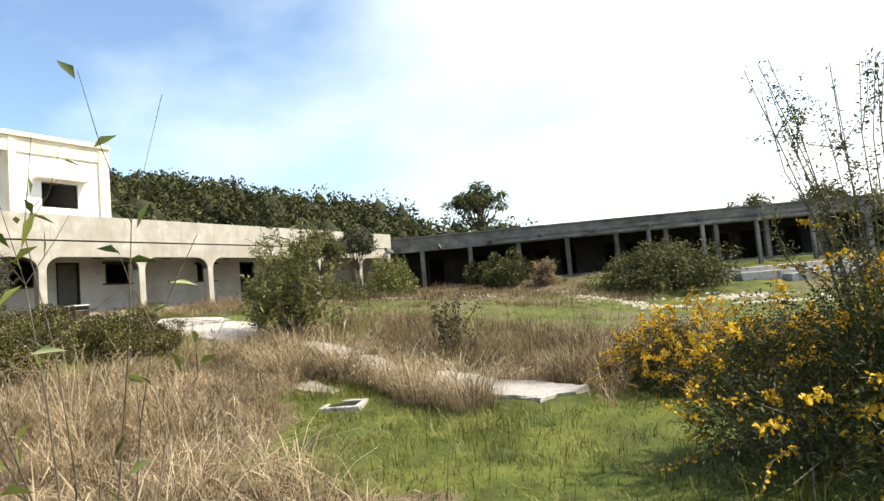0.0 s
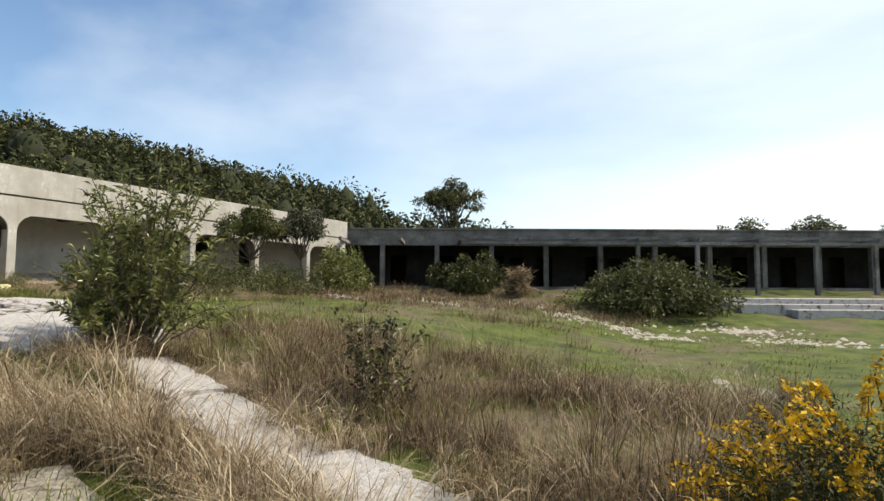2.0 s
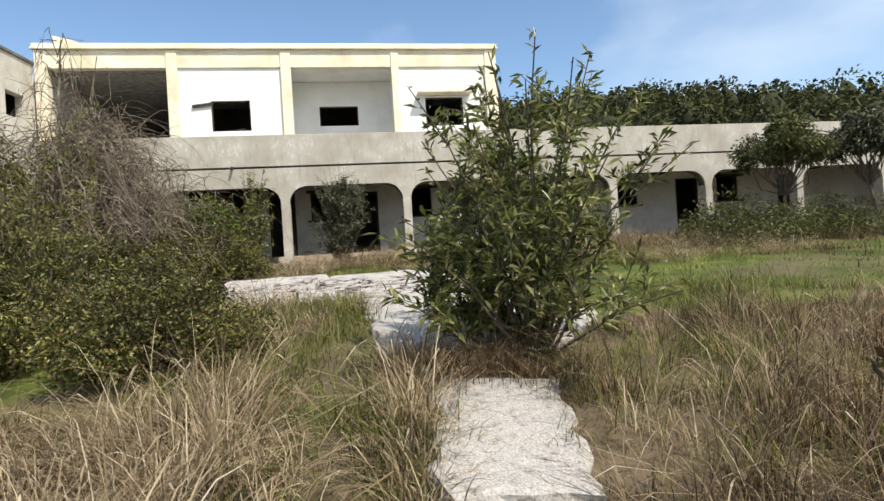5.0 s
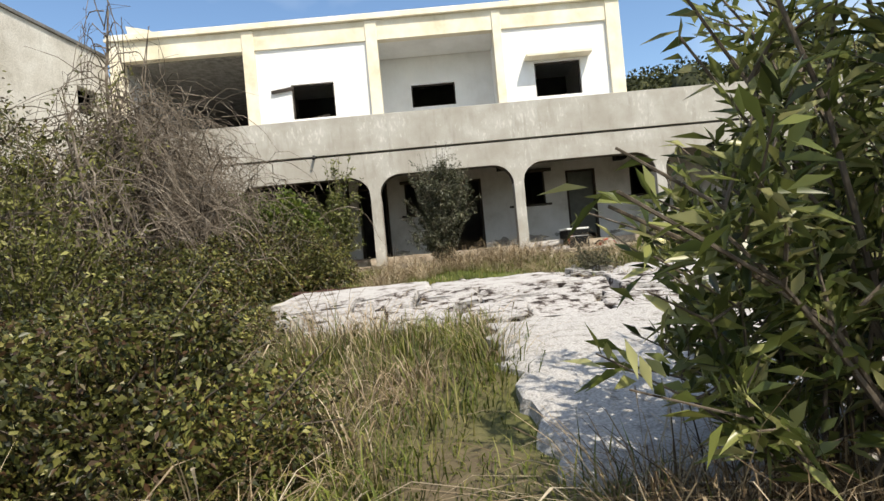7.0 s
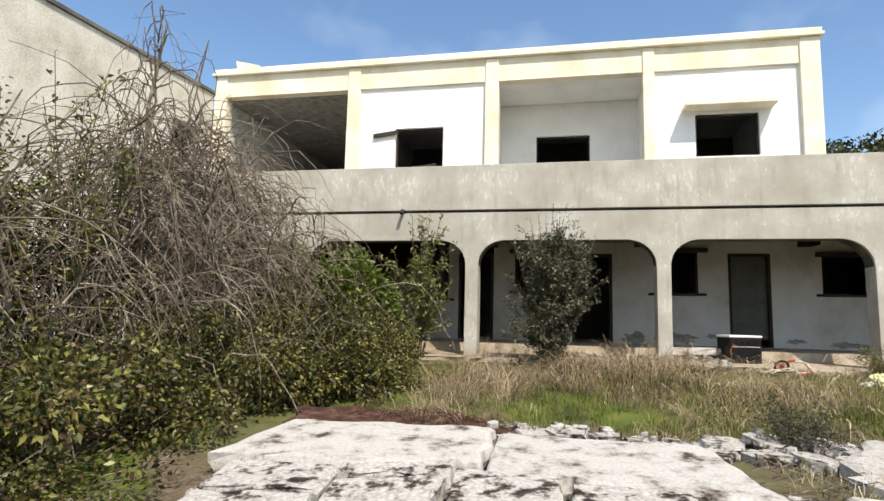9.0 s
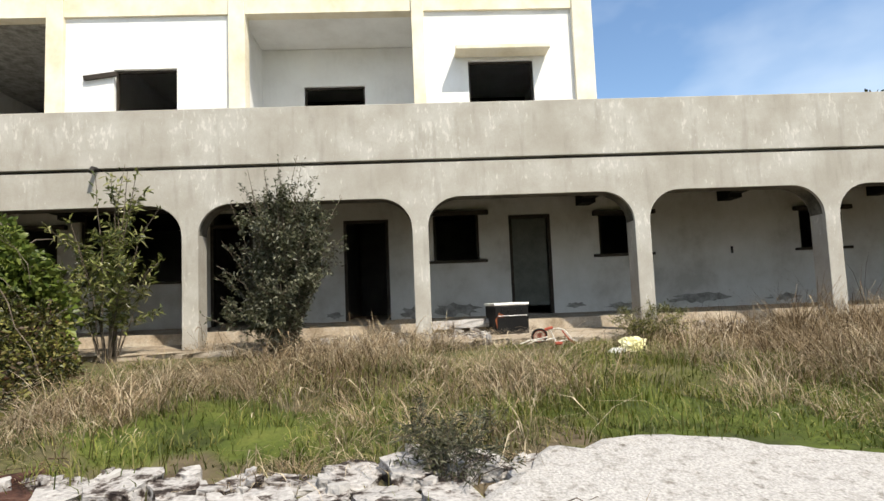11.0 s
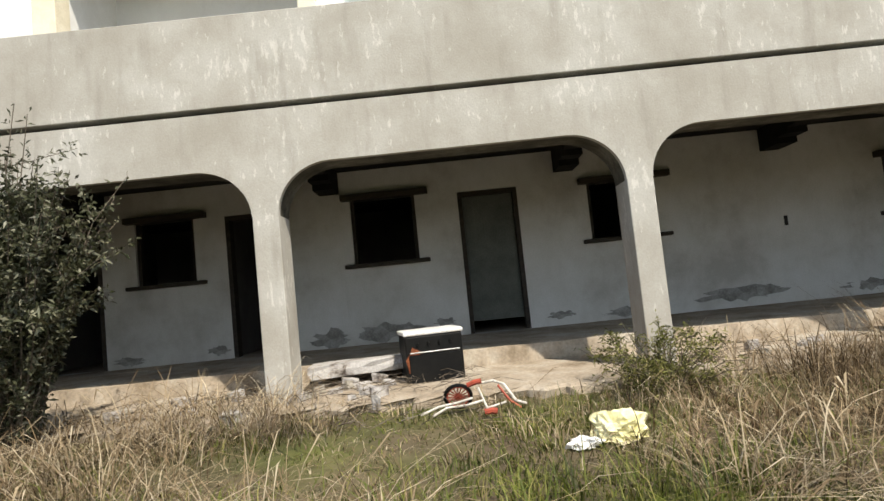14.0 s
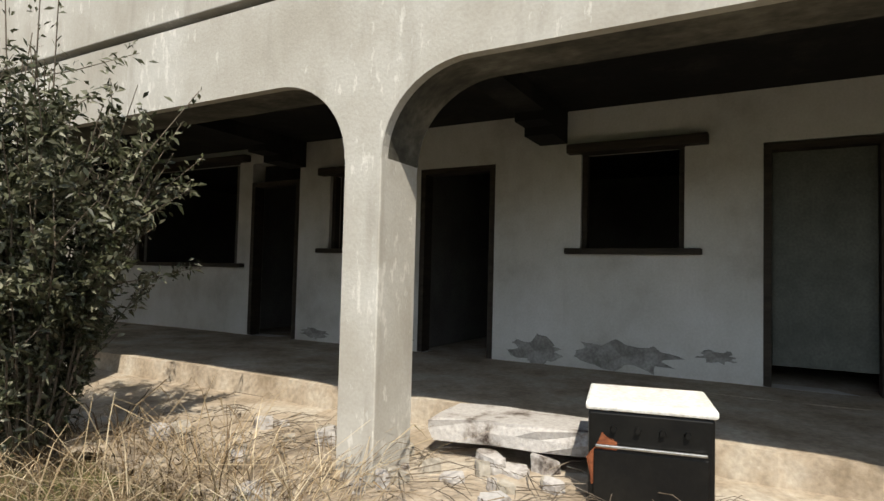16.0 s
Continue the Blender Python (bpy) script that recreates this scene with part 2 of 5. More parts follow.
L_SPRAY = leaf_material("olive_yellow_leaf", [(0.04, 0.045, 0.014), (0.09, 0.095, 0.024), (0.16, 0.16, 0.04), (0.26, 0.25, 0.085)], 0.25, 0.45)
L_GORSE = leaf_material("gorse_green", [(0.02, 0.03, 0.008), (0.045, 0.055, 0.014), (0.09, 0.09, 0.025)], 0.2, 0.6)
L_FLOWER = leaf_material("yellow_flower", [(0.42, 0.22, 0.008), (0.58, 0.35, 0.014), (0.68, 0.47, 0.04)], 0.3, 0.6)
L_PINE = leaf_material("pine_foliage", [(0.02, 0.026, 0.009), (0.05, 0.058, 0.018), (0.1, 0.102, 0.032)], 0.1, 0.8, 0.22, (0.6, 1.35))
# Darker than L_PINE: the shade within the crowns, as a colour.
L_CORE = leaf_material("shaded_pine_core", [(0.018, 0.022, 0.008), (0.035, 0.04, 0.013)], 0.0, 0.9, 0.5, (0.6, 1.3))
L_FAR = leaf_material("dusty_far_foliage", [(0.042, 0.05, 0.016), (0.08, 0.088, 0.027), (0.13, 0.13, 0.046)], 0.22, 0.6)
L_DRY = leaf_material("dry_grass_blade", [(0.1, 0.066, 0.036), (0.24, 0.172, 0.1), (0.38, 0.3, 0.19), (0.56, 0.48, 0.35)], 0.3, 0.7)
L_BROWN = leaf_material("brown_grass_blade", [(0.04, 0.025, 0.013), (0.095, 0.062, 0.031), (0.17, 0.117, 0.063), (0.31, 0.235, 0.145)], 0.3, 0.7)
L_GREEN = leaf_material("green_grass_blade", [(0.044, 0.06, 0.009), (0.092, 0.118, 0.017), (0.16, 0.178, 0.034), (0.27, 0.235, 0.085)], 0.32, 0.55)


def zone_material():
    """Ground: green turf, dry litter and bare soil, mixed by the zone attribute and by noise."""
    m = material("turf_and_soil", [(0.033, 0.043, 0.008), (0.064, 0.086, 0.012), (0.108, 0.122, 0.024)], 1.3, 0.97, 0.8, 30)
    nt = m.node_tree
    bsdf = nt.nodes["Principled BSDF"]
    turf = bsdf.inputs["Base Color"].links[0].from_socket
    attr = nt.nodes.new("ShaderNodeAttribute")
    attr.attribute_name = "dry"
    no = nt.nodes.new("ShaderNodeTexNoise")
    no.inputs["Scale"].default_value, no.inputs["Detail"].default_value = 0.9, 6.0
    co = nt.nodes.new("ShaderNodeTexCoord")
    nt.links.new(co.outputs["Object"], no.inputs["Vector"])
    add = nt.nodes.new("ShaderNodeMath")
    add.operation = "ADD"
    nt.links.new(attr.outputs["Fac"], add.inputs[0])
    nt.links.new(no.outputs["Fac"], add.inputs[1])
    rg = nt.nodes.new("ShaderNodeMapRange")
    rg.inputs["From Min"].default_value, rg.inputs["From Max"].default_value = 0.72, 1.1
    nt.links.new(add.outputs["Value"], rg.inputs["Value"])
    dry = nt.nodes.new("ShaderNodeValToRGB")
    dry.color_ramp.elements[0].color, dry.color_ramp.elements[1].color = (0.05, 0.036, 0.022, 1), (0.17, 0.13, 0.085, 1)
    no2 = nt.nodes.new("ShaderNodeTexNoise")
    no2.inputs["Scale"].default_value, no2.inputs["Detail"].default_value = 7.0, 6.0
    nt.links.new(co.outputs["Object"], no2.inputs["Vector"])
    nt.links.new(no2.outputs["Fac"], dry.inputs["Fac"])
    mix = nt.nodes.new("ShaderNodeMix")
    mix.data_type = "RGBA"
    nt.links.new(rg.outputs["Result"], mix.inputs["Factor"])
    nt.links.new(turf, mix.inputs["A"])
    nt.links.new(dry.outputs["Color"], mix.inputs["B"])
    nt.links.new(mix.outputs["Result"], bsdf.inputs["Base Color"])
    return m


M_GROUND = zone_material()

# ---- mesh helpers ----


def part(name, bm, mat, parent=None, label=""):
    """Links a bmesh as one mesh object, under a thing or a part."""
    me = bpy.data.meshes.new(name)
    bm.normal_update()
    bm.to_mesh(me)
    bm.free()
    me.materials.append(mat)
    ob = new(name, me)
    if parent is not None:
        ob.parent = parent
    if label:
        ob["label"] = label
    return ob


def mesh_np(name, verts, faces, mat, parent=None, label="", smooth=False):
    """A mesh from arrays of vertices and equal-sided faces."""
    verts, faces = np.asarray(verts, np.float32), np.asarray(faces, np.int32)
    me = bpy.data.meshes.new(name)
    k = faces.shape[1]
    me.vertices.add(len(verts))
    me.vertices.foreach_set("co", verts.ravel())
    me.loops.add(faces.size)
    me.loops.foreach_set("vertex_index", faces.ravel())
    me.polygons.add(len(faces))
    me.polygons.foreach_set("loop_start", np.arange(0, faces.size, k, dtype=np.int32))
    me.polygons.foreach_set("loop_total", np.full(len(faces), k, dtype=np.int32))
    if smooth:
        me.polygons.foreach_set("use_smooth", np.ones(len(faces), dtype=bool))
    me.update(calc_edges=True)
    me.materials.append(mat)
    ob = new(name, me)
    if parent is not None:
        ob.parent = parent
    if label:
        ob["label"] = label
    return ob


def thing(name, at, label, category, group="", kind="", rz=0.0):
    ob = new(name)
    ob.matrix_basis = pose(*at, 0, 0, rz)
    return tagged(ob, label, category, group, kind)


def add_box(bm, x0, x1, y0, y1, z0, z1, bevel=0.0):
    vs = [bm.verts.new(p) for p in ((x0, y0, z0), (x1, y0, z0), (x1, y1, z0), (x0, y1, z0), (x0, y0, z1), (x1, y0, z1), (x1, y1, z1), (x0, y1, z1))]
    fs = [bm.faces.new([vs[i] for i in f]) for f in ((3, 2, 1, 0), (4, 5, 6, 7), (0, 1, 5, 4), (1, 2, 6, 5), (2, 3, 7, 6), (3, 0, 4, 7))]
    if bevel:
        es = list({e for f in fs for e in f.edges})
        bmesh.ops.bevel(bm, geom=es, offset=bevel, segments=2, affect="EDGES", profile=0.5)


def box(x0, x1, y0, y1, z0, z1, bevel=0.0):
    bm = bmesh.new()
    add_box(bm, x0, x1, y0, y1, z0, z1, bevel)
    return bm


def wall_cells(bm, axis, at, thick, a0, a1, z0, z1, holes):
    """A wall with openings: boxes round the holes (a0, a1, z0, z1). axis: the way the wall faces."""
    cuts_a = sorted({a0, a1, *(h[0] for h in holes), *(h[1] for h in holes)})
    cuts_z = sorted({z0, z1, *(h[2] for h in holes), *(h[3] for h in holes)})
    for p, q in zip(cuts_a, cuts_a[1:]):
        for r, s in zip(cuts_z, cuts_z[1:]):
            ma, mz = (p + q) / 2, (r + s) / 2
            if any(h[0] < ma < h[1] and h[2] < mz < h[3] for h in holes):
                continue
            if axis == "x":
                add_box(bm, at - thick, at, p, q, r, s)
            else:
                add_box(bm, p, q, at - thick, at, r, s)


def extrude_outline(points, x0, x1):
    """A solid from an outline in (y, z), between x0 and x1."""
    bm = bmesh.new()
    a = [bm.verts.new((x0, y, z)) for y, z in points]
    b = [bm.verts.new((x1, y, z)) for y, z in points]
    n = len(points)
    bm.faces.new(a)
    bm.faces.new(b[::-1])
    for i in range(n):
        j = (i + 1) % n
        bm.faces.new((a[j], a[i], b[i], b[j]))
    bmesh.ops.recalc_face_normals(bm, faces=bm.faces)
    return bm


def slab_mesh(corners, z_top, thick, rough=0.03, seed=0, tilt=(0, 0)):
    """A broken slab: an uneven outline with ragged sides and a slightly uneven top."""
    rnd = random.Random(seed)
    pts = []
    n = len(corners)
    for i in range(n):
        a, b = Vector(corners[i]), Vector(corners[(i + 1) % n])
        steps = max(2, int((b - a).length / 0.16))
        for k in range(steps):
            p = a.lerp(b, k / steps)
            j = rough if k else rough * 0.4
            pts.append((p.x + rnd.uniform(-j, j), p.y + rnd.uniform(-j, j)))
    cx, cy = sum(p[0] for p in pts) / len(pts), sum(p[1] for p in pts) / len(pts)
    bm = bmesh.new()
    rings = []
    for f, dz in ((0.55, 0.0), (0.96, 0.0), (1.0, -0.018), (1.015, -thick * 0.5), (0.97, -thick)):
        ring = []
        for x, y in pts:
            jj = rough * 0.5 if dz else 0.0
            px, py = cx + (x - cx) * f + rnd.uniform(-jj, jj), cy + (y - cy) * f + rnd.uniform(-jj, jj)
            zz = z_top + dz + (px - cx) * tilt[0] + (py - cy) * tilt[1] + 0.012 * noise.noise((px * 2.5, py * 2.5, seed))
            ring.append(bm.verts.new((px, py, zz)))
        rings.append(ring)
    m = len(pts)
    for r0, r1 in zip(rings, rings[1:]):
        for i in range(m):
            j = (i + 1) % m
            bm.faces.new((r0[i], r1[i], r1[j], r0[j]))
    bm.faces.new(rings[0])
    bm.faces.new(rings[-1][::-1])
    bmesh.ops.recalc_face_normals(bm, faces=bm.faces)
    return bm


def tube(bm, path, r0, r1, sides=6):
    """A tapered tube along a path, added to bm."""
    rings = []
    n = len(path)
    for i, p in enumerate(path):
        p = Vector(p)
        d = (Vector(path[min(i + 1, n - 1)]) - Vector(path[max(i - 1, 0)])).normalized()
        side = d.cross(Vector((0.3, 0.1, 1)))
        if side.length < 1e-3:
            side = d.cross(Vector((1, 0, 0)))
        side.normalize()
        up = side.cross(d)
        r = r0 + (r1 - r0) * i / max(1, n - 1)
        rings.append([bm.verts.new(p + (side * math.cos(2 * math.pi * k / sides) + up * math.sin(2 * math.pi * k / sides)) * r) for k in range(sides)])
    for a, b in zip(rings, rings[1:]):
        for k in range(sides):
            bm.faces.new((a[k], a[(k + 1) % sides], b[(k + 1) % sides], b[k]))
    bm.faces.new(rings[0][::-1])
    bm.faces.new(rings[-1])


# ---- ground ----
HEADING = Vector((-0.479, 0.878))     # the far building faces against this
ALONG = Vector((0.878, 0.479))
FAR0 = Vector((-8.08, 29.4))          # a point of its front
D1 = [0, 4, 7.3, 10, 13, 16, 20]
Z1 = [0.88, 0.69, 0.48, 0.28, -0.13, -0.58, -0.72]
D2 = [0, 3, 6, 10, 14]
Z2 = [1.05, 0.75, 0.1, -0.55, -0.7]
AZ = [15, 24, 30, 33, 39, 46, 52, 59, 66, 74, 90, 120]
EL = [1.5, 2.0, 2.9, 4.1, 6.4, 7.7, 9.1, 10.1, 10.2, 10.8, 11.0, 11.0]


def height(x, y):
    """The ground's height; arrays or numbers."""
    x, y = np.asarray(x, float), np.asarray(y, float)
    s1 = x + 11.85
    s2 = (FAR0.x - x) * HEADING.x + (FAR0.y - y) * HEADING.y
    z = np.maximum(np.interp(s1, D1, Z1), np.interp(s2, D2, Z2))
    dx, dy = 7.0 - x, y - 1.0
    r, az = np.hypot(dx, dy), np.degrees(np.arctan2(dx, dy))
    f = np.clip((r - 36) / 38, 0, 1)
    f = f * f * (3 - 2 * f)
    inside = np.clip((az - 12) / 14, 0, 1) * np.clip((150 - az) / 40, 0, 1)
    rise = f * 74 * np.tan(np.radians(np.interp(az, AZ, EL))) * inside
    rough = 0.04 * np.sin(1.7 * x + 0.6 * y) * np.sin(1.1 * y - 0.4 * x) + 0.02 * np.sin(4.1 * x) * np.sin(3.7 * y)
    return z + rise + rough * np.clip((11.6 + x) * 0.5, 0, 1)


def hz(x, y):
    return float(height(x, y))


PATHLINE = [(6.7, 3.9), (5.4, 4.45), (4.2, 4.75), (2.0, 5.27), (0.5, 5.58)]


def path_distance(x, y):
    best = np.full(np.shape(x), 1e9)
    for (ax, ay), (bx, by) in zip(PATHLINE, PATHLINE[1:]):
        lx, ly = bx - ax, by - ay
        t = np.clip(((x - ax) * lx + (y - ay) * ly) / (lx * lx + ly * ly), 0, 1)
        best = np.minimum(best, np.hypot(x - ax - t * lx, y - ay - t * ly))
    return best


def bare(x, y):
    """True where slabs, paths and floors keep grass away."""
    out = path_distance(x, y) < 0.44 + 0.1 * np.sin(3.1 * x)
    out |= (x < -3.35) & (x > -6.4) & (y > 2.6) & (y < 6.6)
    out |= (x < -0.3) & (x > -3.4) & (y > 4.75) & (y < 6.9)
    out |= np.hypot((x + 5.85) / 1.0, (y - 7.9) / 1.5) < 1.0
    out |= x < -11.9
    out |= (np.hypot(x - 3.35, y - 3.2) < 0.36) | (np.hypot(x - 2.2, y - 3.67) < 0.28) | (np.hypot(x - 4.25, y - 2.7) < 0.34)
    return out


def wander(x, y):
    """Shifts places a little, so that zones get uneven edges."""
    return (x + 0.35 * np.sin(1.9 * y + 0.7 * x) + 0.2 * np.sin(4.3 * y - 1.1), y + 0.35 * np.sin(1.6 * x - 0.5 * y) + 0.2 * np.sin(3.9 * x + 2.0))


def lawn_near(x, y):
    x, y = wander(x, y)
    return (y + 2.0 > 0.74 * (8.8 - x)) & (y < 3.3) & (x > 3.6)


def dryness(x, y):
    x, y = wander(np.asarray(x, float), np.asarray(y, float))
    d = np.zeros(np.shape(x))
    d = np.where((x > -1) & (x < 7.6) & (y > 5.6) & (y < 10.6), 0.75, d)
    d = np.where((x > 0.5) & (x < 7.6) & (y > -6) & (y < 5.2) & ~lawn_near(x, y) & ~((x > 4.8) & (y > 0.5)), 0.7, d)
    d = np.where((x < 1.0) & (x > -7.2) & (y > 1.8) & (y < 7.2), 0.5, d)
    d = np.where((x < -8.3) & (x > -12), 0.45, d)
    d = np.where((y > 10.6) & (x > -12), 0.26 + 0.2 * np.sin(0.9 * x + 0.4 * y) * np.sin(0.7 * y), d)
    d = np.where((x < -1) & (y > 17), 0.5, d)
    d = np.where((x < -15) | (y > 45) | (y < -8), 0.7, d)
    return d


def make_ground():
    xs = np.concatenate(([-2500, -900, -400, -220, -160], np.arange(-135, -16, 4.0), np.arange(-15, 13, 0.2), np.arange(14, 60, 3.0), [80, 140, 300, 900, 2500]))
    ys = np.concatenate(([-2500, -900, -300, -120], np.arange(-60, -7, 4.0), np.arange(-6, 14, 0.2), np.arange(14.5, 40, 0.5), np.arange(42, 150, 4.0), [200, 400, 900, 2500]))
    X, Y = np.meshgrid(xs, ys)
    Z = height(X, Y)
    nx, ny = len(xs), len(ys)
    idx = np.arange(nx * ny).reshape(ny, nx)
    faces = np.stack([idx[:-1, :-1], idx[:-1, 1:], idx[1:, 1:], idx[1:, :-1]], -1).reshape(-1, 4)
    ob = mesh_np("ground", np.stack([X, Y, Z], -1).reshape(-1, 3), faces, M_GROUND, smooth=True)
    at = ob.data.attributes.new("dry", "FLOAT", "POINT")
    at.data.foreach_set("value", dryness(X, Y).ravel().astype(np.float32))
    tagged(ob, "uneven ground with green turf and dry litter", "ground", kind="structure")


make_ground()

# ---- arcade and terrace wing ----
FX = -11.87                                    # front of the arcade
COLS = [-7.2, -3.75, -0.35, 3.05, 6.46, 9.86, 12.86, 16.1, 19.4, 22.7, 25.55]
FLOOR, SPRING, TOP, GROOVE, RAIL = 1.15, 2.62, 3.08, 3.61, 4.53
HALF, DEEP = 0.12, 0.36


def arch_outline(ya, yb):
    """Outline of the beam over one bay, with rounded lower corners."""
    pts = [(ya, GROOVE), (ya, SPRING)]
    pts.append((ya + HALF, SPRING))
    r_y, r_z = 0.5, TOP - SPRING
    for k in range(1, 13):
        a = math.pi / 2 * k / 12
        pts.append((ya + HALF + r_y * (1 - math.cos(a)), SPRING + r_z * math.sin(a)))
    for k in range(0, 12):
        a = math.pi / 2 * (1 - k / 12)
        pts.append((yb - HALF - r_y * (1 - math.cos(a)), SPRING + r_z * math.sin(a)))
    pts += [(yb - HALF, SPRING), (yb, SPRING), (yb, GROOVE)]
    return pts


arcade = thing("wall_arcade", (0, 0, 0), "weathered concrete arcade with rounded arches and parapet", "wall", kind="structure")
for ya, yb in zip(COLS, COLS[1:]):
    part("arch", extrude_outline(arch_outline(ya, yb), FX - 0.06, FX), M_CONC, arcade)
    # Rear slice of the arch carries its shade in a darker colour.
    part("inner_beam", extrude_outline(arch_outline(ya, yb), FX - DEEP, FX - 0.06), M_BEAM, arcade, "mossy inner face of the arch, its shade in the colour")
for yc in COLS:
    bm = bmesh.new()
    add_box(bm, FX - DEEP, FX, yc - HALF, yc + HALF, 0.55, SPRING)
    bmesh.ops.bevel(bm, geom=[e for e in bm.edges if abs(e.verts[0].co.z - e.verts[1].co.z) > 0.5], offset=0.006, segments=1, affect="EDGES")
    part("column", bm, M_CONC, arcade)
# Joint's back strip is near-black, its shade held in the colour.
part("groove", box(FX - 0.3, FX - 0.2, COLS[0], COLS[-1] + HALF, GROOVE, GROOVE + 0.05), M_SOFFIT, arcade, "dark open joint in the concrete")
bm = bmesh.new()
add_box(bm, FX - 0.22, FX + 0.015, COLS[0], COLS[-1] + HALF + 0.02, GROOVE + 0.05, RAIL, 0.008)
part("parapet", bm, M_CONC, arcade)

# Slab and beams take a near-black that holds the arcade's shade.
terrace = thing("terrace_slab", (0, 0, 0), "concrete slab over the arcade, its shade in the near-black colour", "ceiling", kind="structure")
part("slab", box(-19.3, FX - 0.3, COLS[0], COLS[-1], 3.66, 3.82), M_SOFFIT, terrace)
part("terrace_floor", box(-19.25, FX - 0.24, COLS[0] + 0.01, COLS[-1] - 0.01, 3.822, 3.842), M_LOSS, terrace, "bare grey terrace floor")
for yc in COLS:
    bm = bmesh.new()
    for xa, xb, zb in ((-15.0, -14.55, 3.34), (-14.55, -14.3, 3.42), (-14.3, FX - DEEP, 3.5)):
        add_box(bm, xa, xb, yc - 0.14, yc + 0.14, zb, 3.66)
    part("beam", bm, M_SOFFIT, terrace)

HOLES = [(-3.2, -2.3, FLOOR, 3.19), (-1.6, -0.75, 2.3, 3.22), (-0.3, 2.0, 2.1, 3.5), (2.25, 3.1, FLOOR, 3.45), (3.6, 4.46, 2.3, 3.22), (4.92, 5.83, FLOOR, 3.19), (6.74, 7.68, 2.3, 3.24),
         (8.3, 9.16, FLOOR, 3.2), (10.17, 11.15, 2.32, 3.14), (14.44, 15.35, 2.3, 3.1), (16.9, 17.8, FLOOR, 3.19), (18.6, 19.5, 2.3, 3.2), (21.2, 22.1, FLOOR, 3.19)]
back = thing("wall_back", (0, 0, 0), "streaked off-white plaster wall of the arcade", "wall", kind="structure")
bm = bmesh.new()
wall_cells(bm, "x", -15.0, 0.22, COLS[0], COLS[-1], 0.6, 3.66, HOLES)
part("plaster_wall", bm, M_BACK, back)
rooms = thing("wall_rooms", (0, 0, 0), "dark bare plaster walls of the empty rooms", "wall", kind="structure")
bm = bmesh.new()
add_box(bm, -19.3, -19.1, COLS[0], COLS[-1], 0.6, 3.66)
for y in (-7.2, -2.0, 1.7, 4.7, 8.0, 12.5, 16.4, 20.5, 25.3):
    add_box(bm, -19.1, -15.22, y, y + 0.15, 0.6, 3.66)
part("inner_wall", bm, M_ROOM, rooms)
endwall = thing("wall_end", (0, 0, 0), "weathered concrete end wall", "wall", kind="structure")
part("end_panel", box(-19.3, FX - DEEP, COLS[-1], COLS[-1] + 0.2, 0.4, RAIL), M_CONC, endwall)
part("end_panel", box(-19.5, -19.3, COLS[0], COLS[-1] + 0.2, 0.4, RAIL), M_CONC, endwall)
floor = thing("floor_arcade", (0, 0, 0), "dusty sandy concrete floor", "floor", kind="structure")
part("floor_slab", slab_mesh([(-19.2, -7.2), (-13.0, -7.2), (-13.0, 25.4), (-19.2, 25.4)], FLOOR, 0.5, 0.02, 3), M_FLOOR, floor)
part("sand_strip", slab_mesh([(-13.2, -7.2), (-11.45, -7.2), (-11.5, 25.4), (-13.2, 25.4)], 0.95, 0.4, 0.09, 4, (-0.015, 0)), M_FLOOR, floor)


def window_dressing(n, y0, y1, z0, z1):
    w = thing("window_%d" % n, (-15.0, (y0 + y1) / 2, z0), "open dark window with timber lintel and sill", "window", kind="structure")
    h, half = z1 - z0, (y1 - y0) / 2
    part("lintel", box(-0.1, 0.11, -half - 0.12, half + 0.2, h - 0.02, h + 0.07, 0.01), M_WOOD, w)
    part("sill", box(-0.1, 0.1, -half - 0.13, half + 0.15, -0.055, 0.0, 0.01), M_WOOD, w)
    for s in (-1, 1):
        part("window_frame", box(-0.14, -0.05, s * (half - 0.025) - 0.025, s * (half - 0.025) + 0.025, 0.003, h - 0.023), M_WOOD, w)


def door_dressing(n, y0, y1, leaf):
    w = thing("door_%d" % n, (-15.0, (y0 + y1) / 2, FLOOR), "grey-green closed door leaf" if leaf else "open doorway with a dark timber frame", "door", kind="structure")
    half, h = (y1 - y0) / 2, 2.04
    for s in (-1, 1):
        part("door_frame", box(-0.16, 0.006, s * (half - 0.03) - 0.03, s * (half - 0.03) + 0.03, 0.004, h), M_WOOD, w)
    part("door_head", box(-0.16, 0.006, -half + 0.06, half - 0.06, h - 0.06, h), M_WOOD, w)
    if leaf:
        part("door_leaf", box(-0.15, -0.1, -half + 0.062, half - 0.062, 0.17, h - 0.062, 0.006), M_DOOR, w)


k_w, k_d = 1, 1
for y0, y1, z0, z1 in HOLES:
    if z0 > 2:
        window_dressing(k_w, y0, y1, z0, z1)
        k_w += 1
    else:
        door_dressing(k_d, y0, y1, abs(y0 - 8.3) < 0.1)
        k_d += 1

# ---- upper storey ----
UX, UTOP = -14.1, 7.86
upper = thing("wall_upper", (0, 0, 0), "white plaster upper storey with pale yellow pilasters", "wall", kind="structure")
bm = bmesh.new()
wall_cells(bm, "x", UX, 0.2, -0.1, 2.96, 3.82, 7.12, [(0.8, 1.97, 5.15, 6.1)])
part("plaster_wall", bm, M_PLASTER, upper)
bm = bmesh.new()
wall_cells(bm, "x", UX, 0.2, 6.69, 9.6, 3.82, 7.12, [(7.52, 8.79, 5.18, 6.12)])
part("plaster_wall", bm, M_PLASTER, upper)
bm = bmesh.new()
wall_cells(bm, "x", -15.7, 0.2, 3.0, 6.75, 3.82, 7.12, [(4.06, 5.38, 5.6, 6.28)])
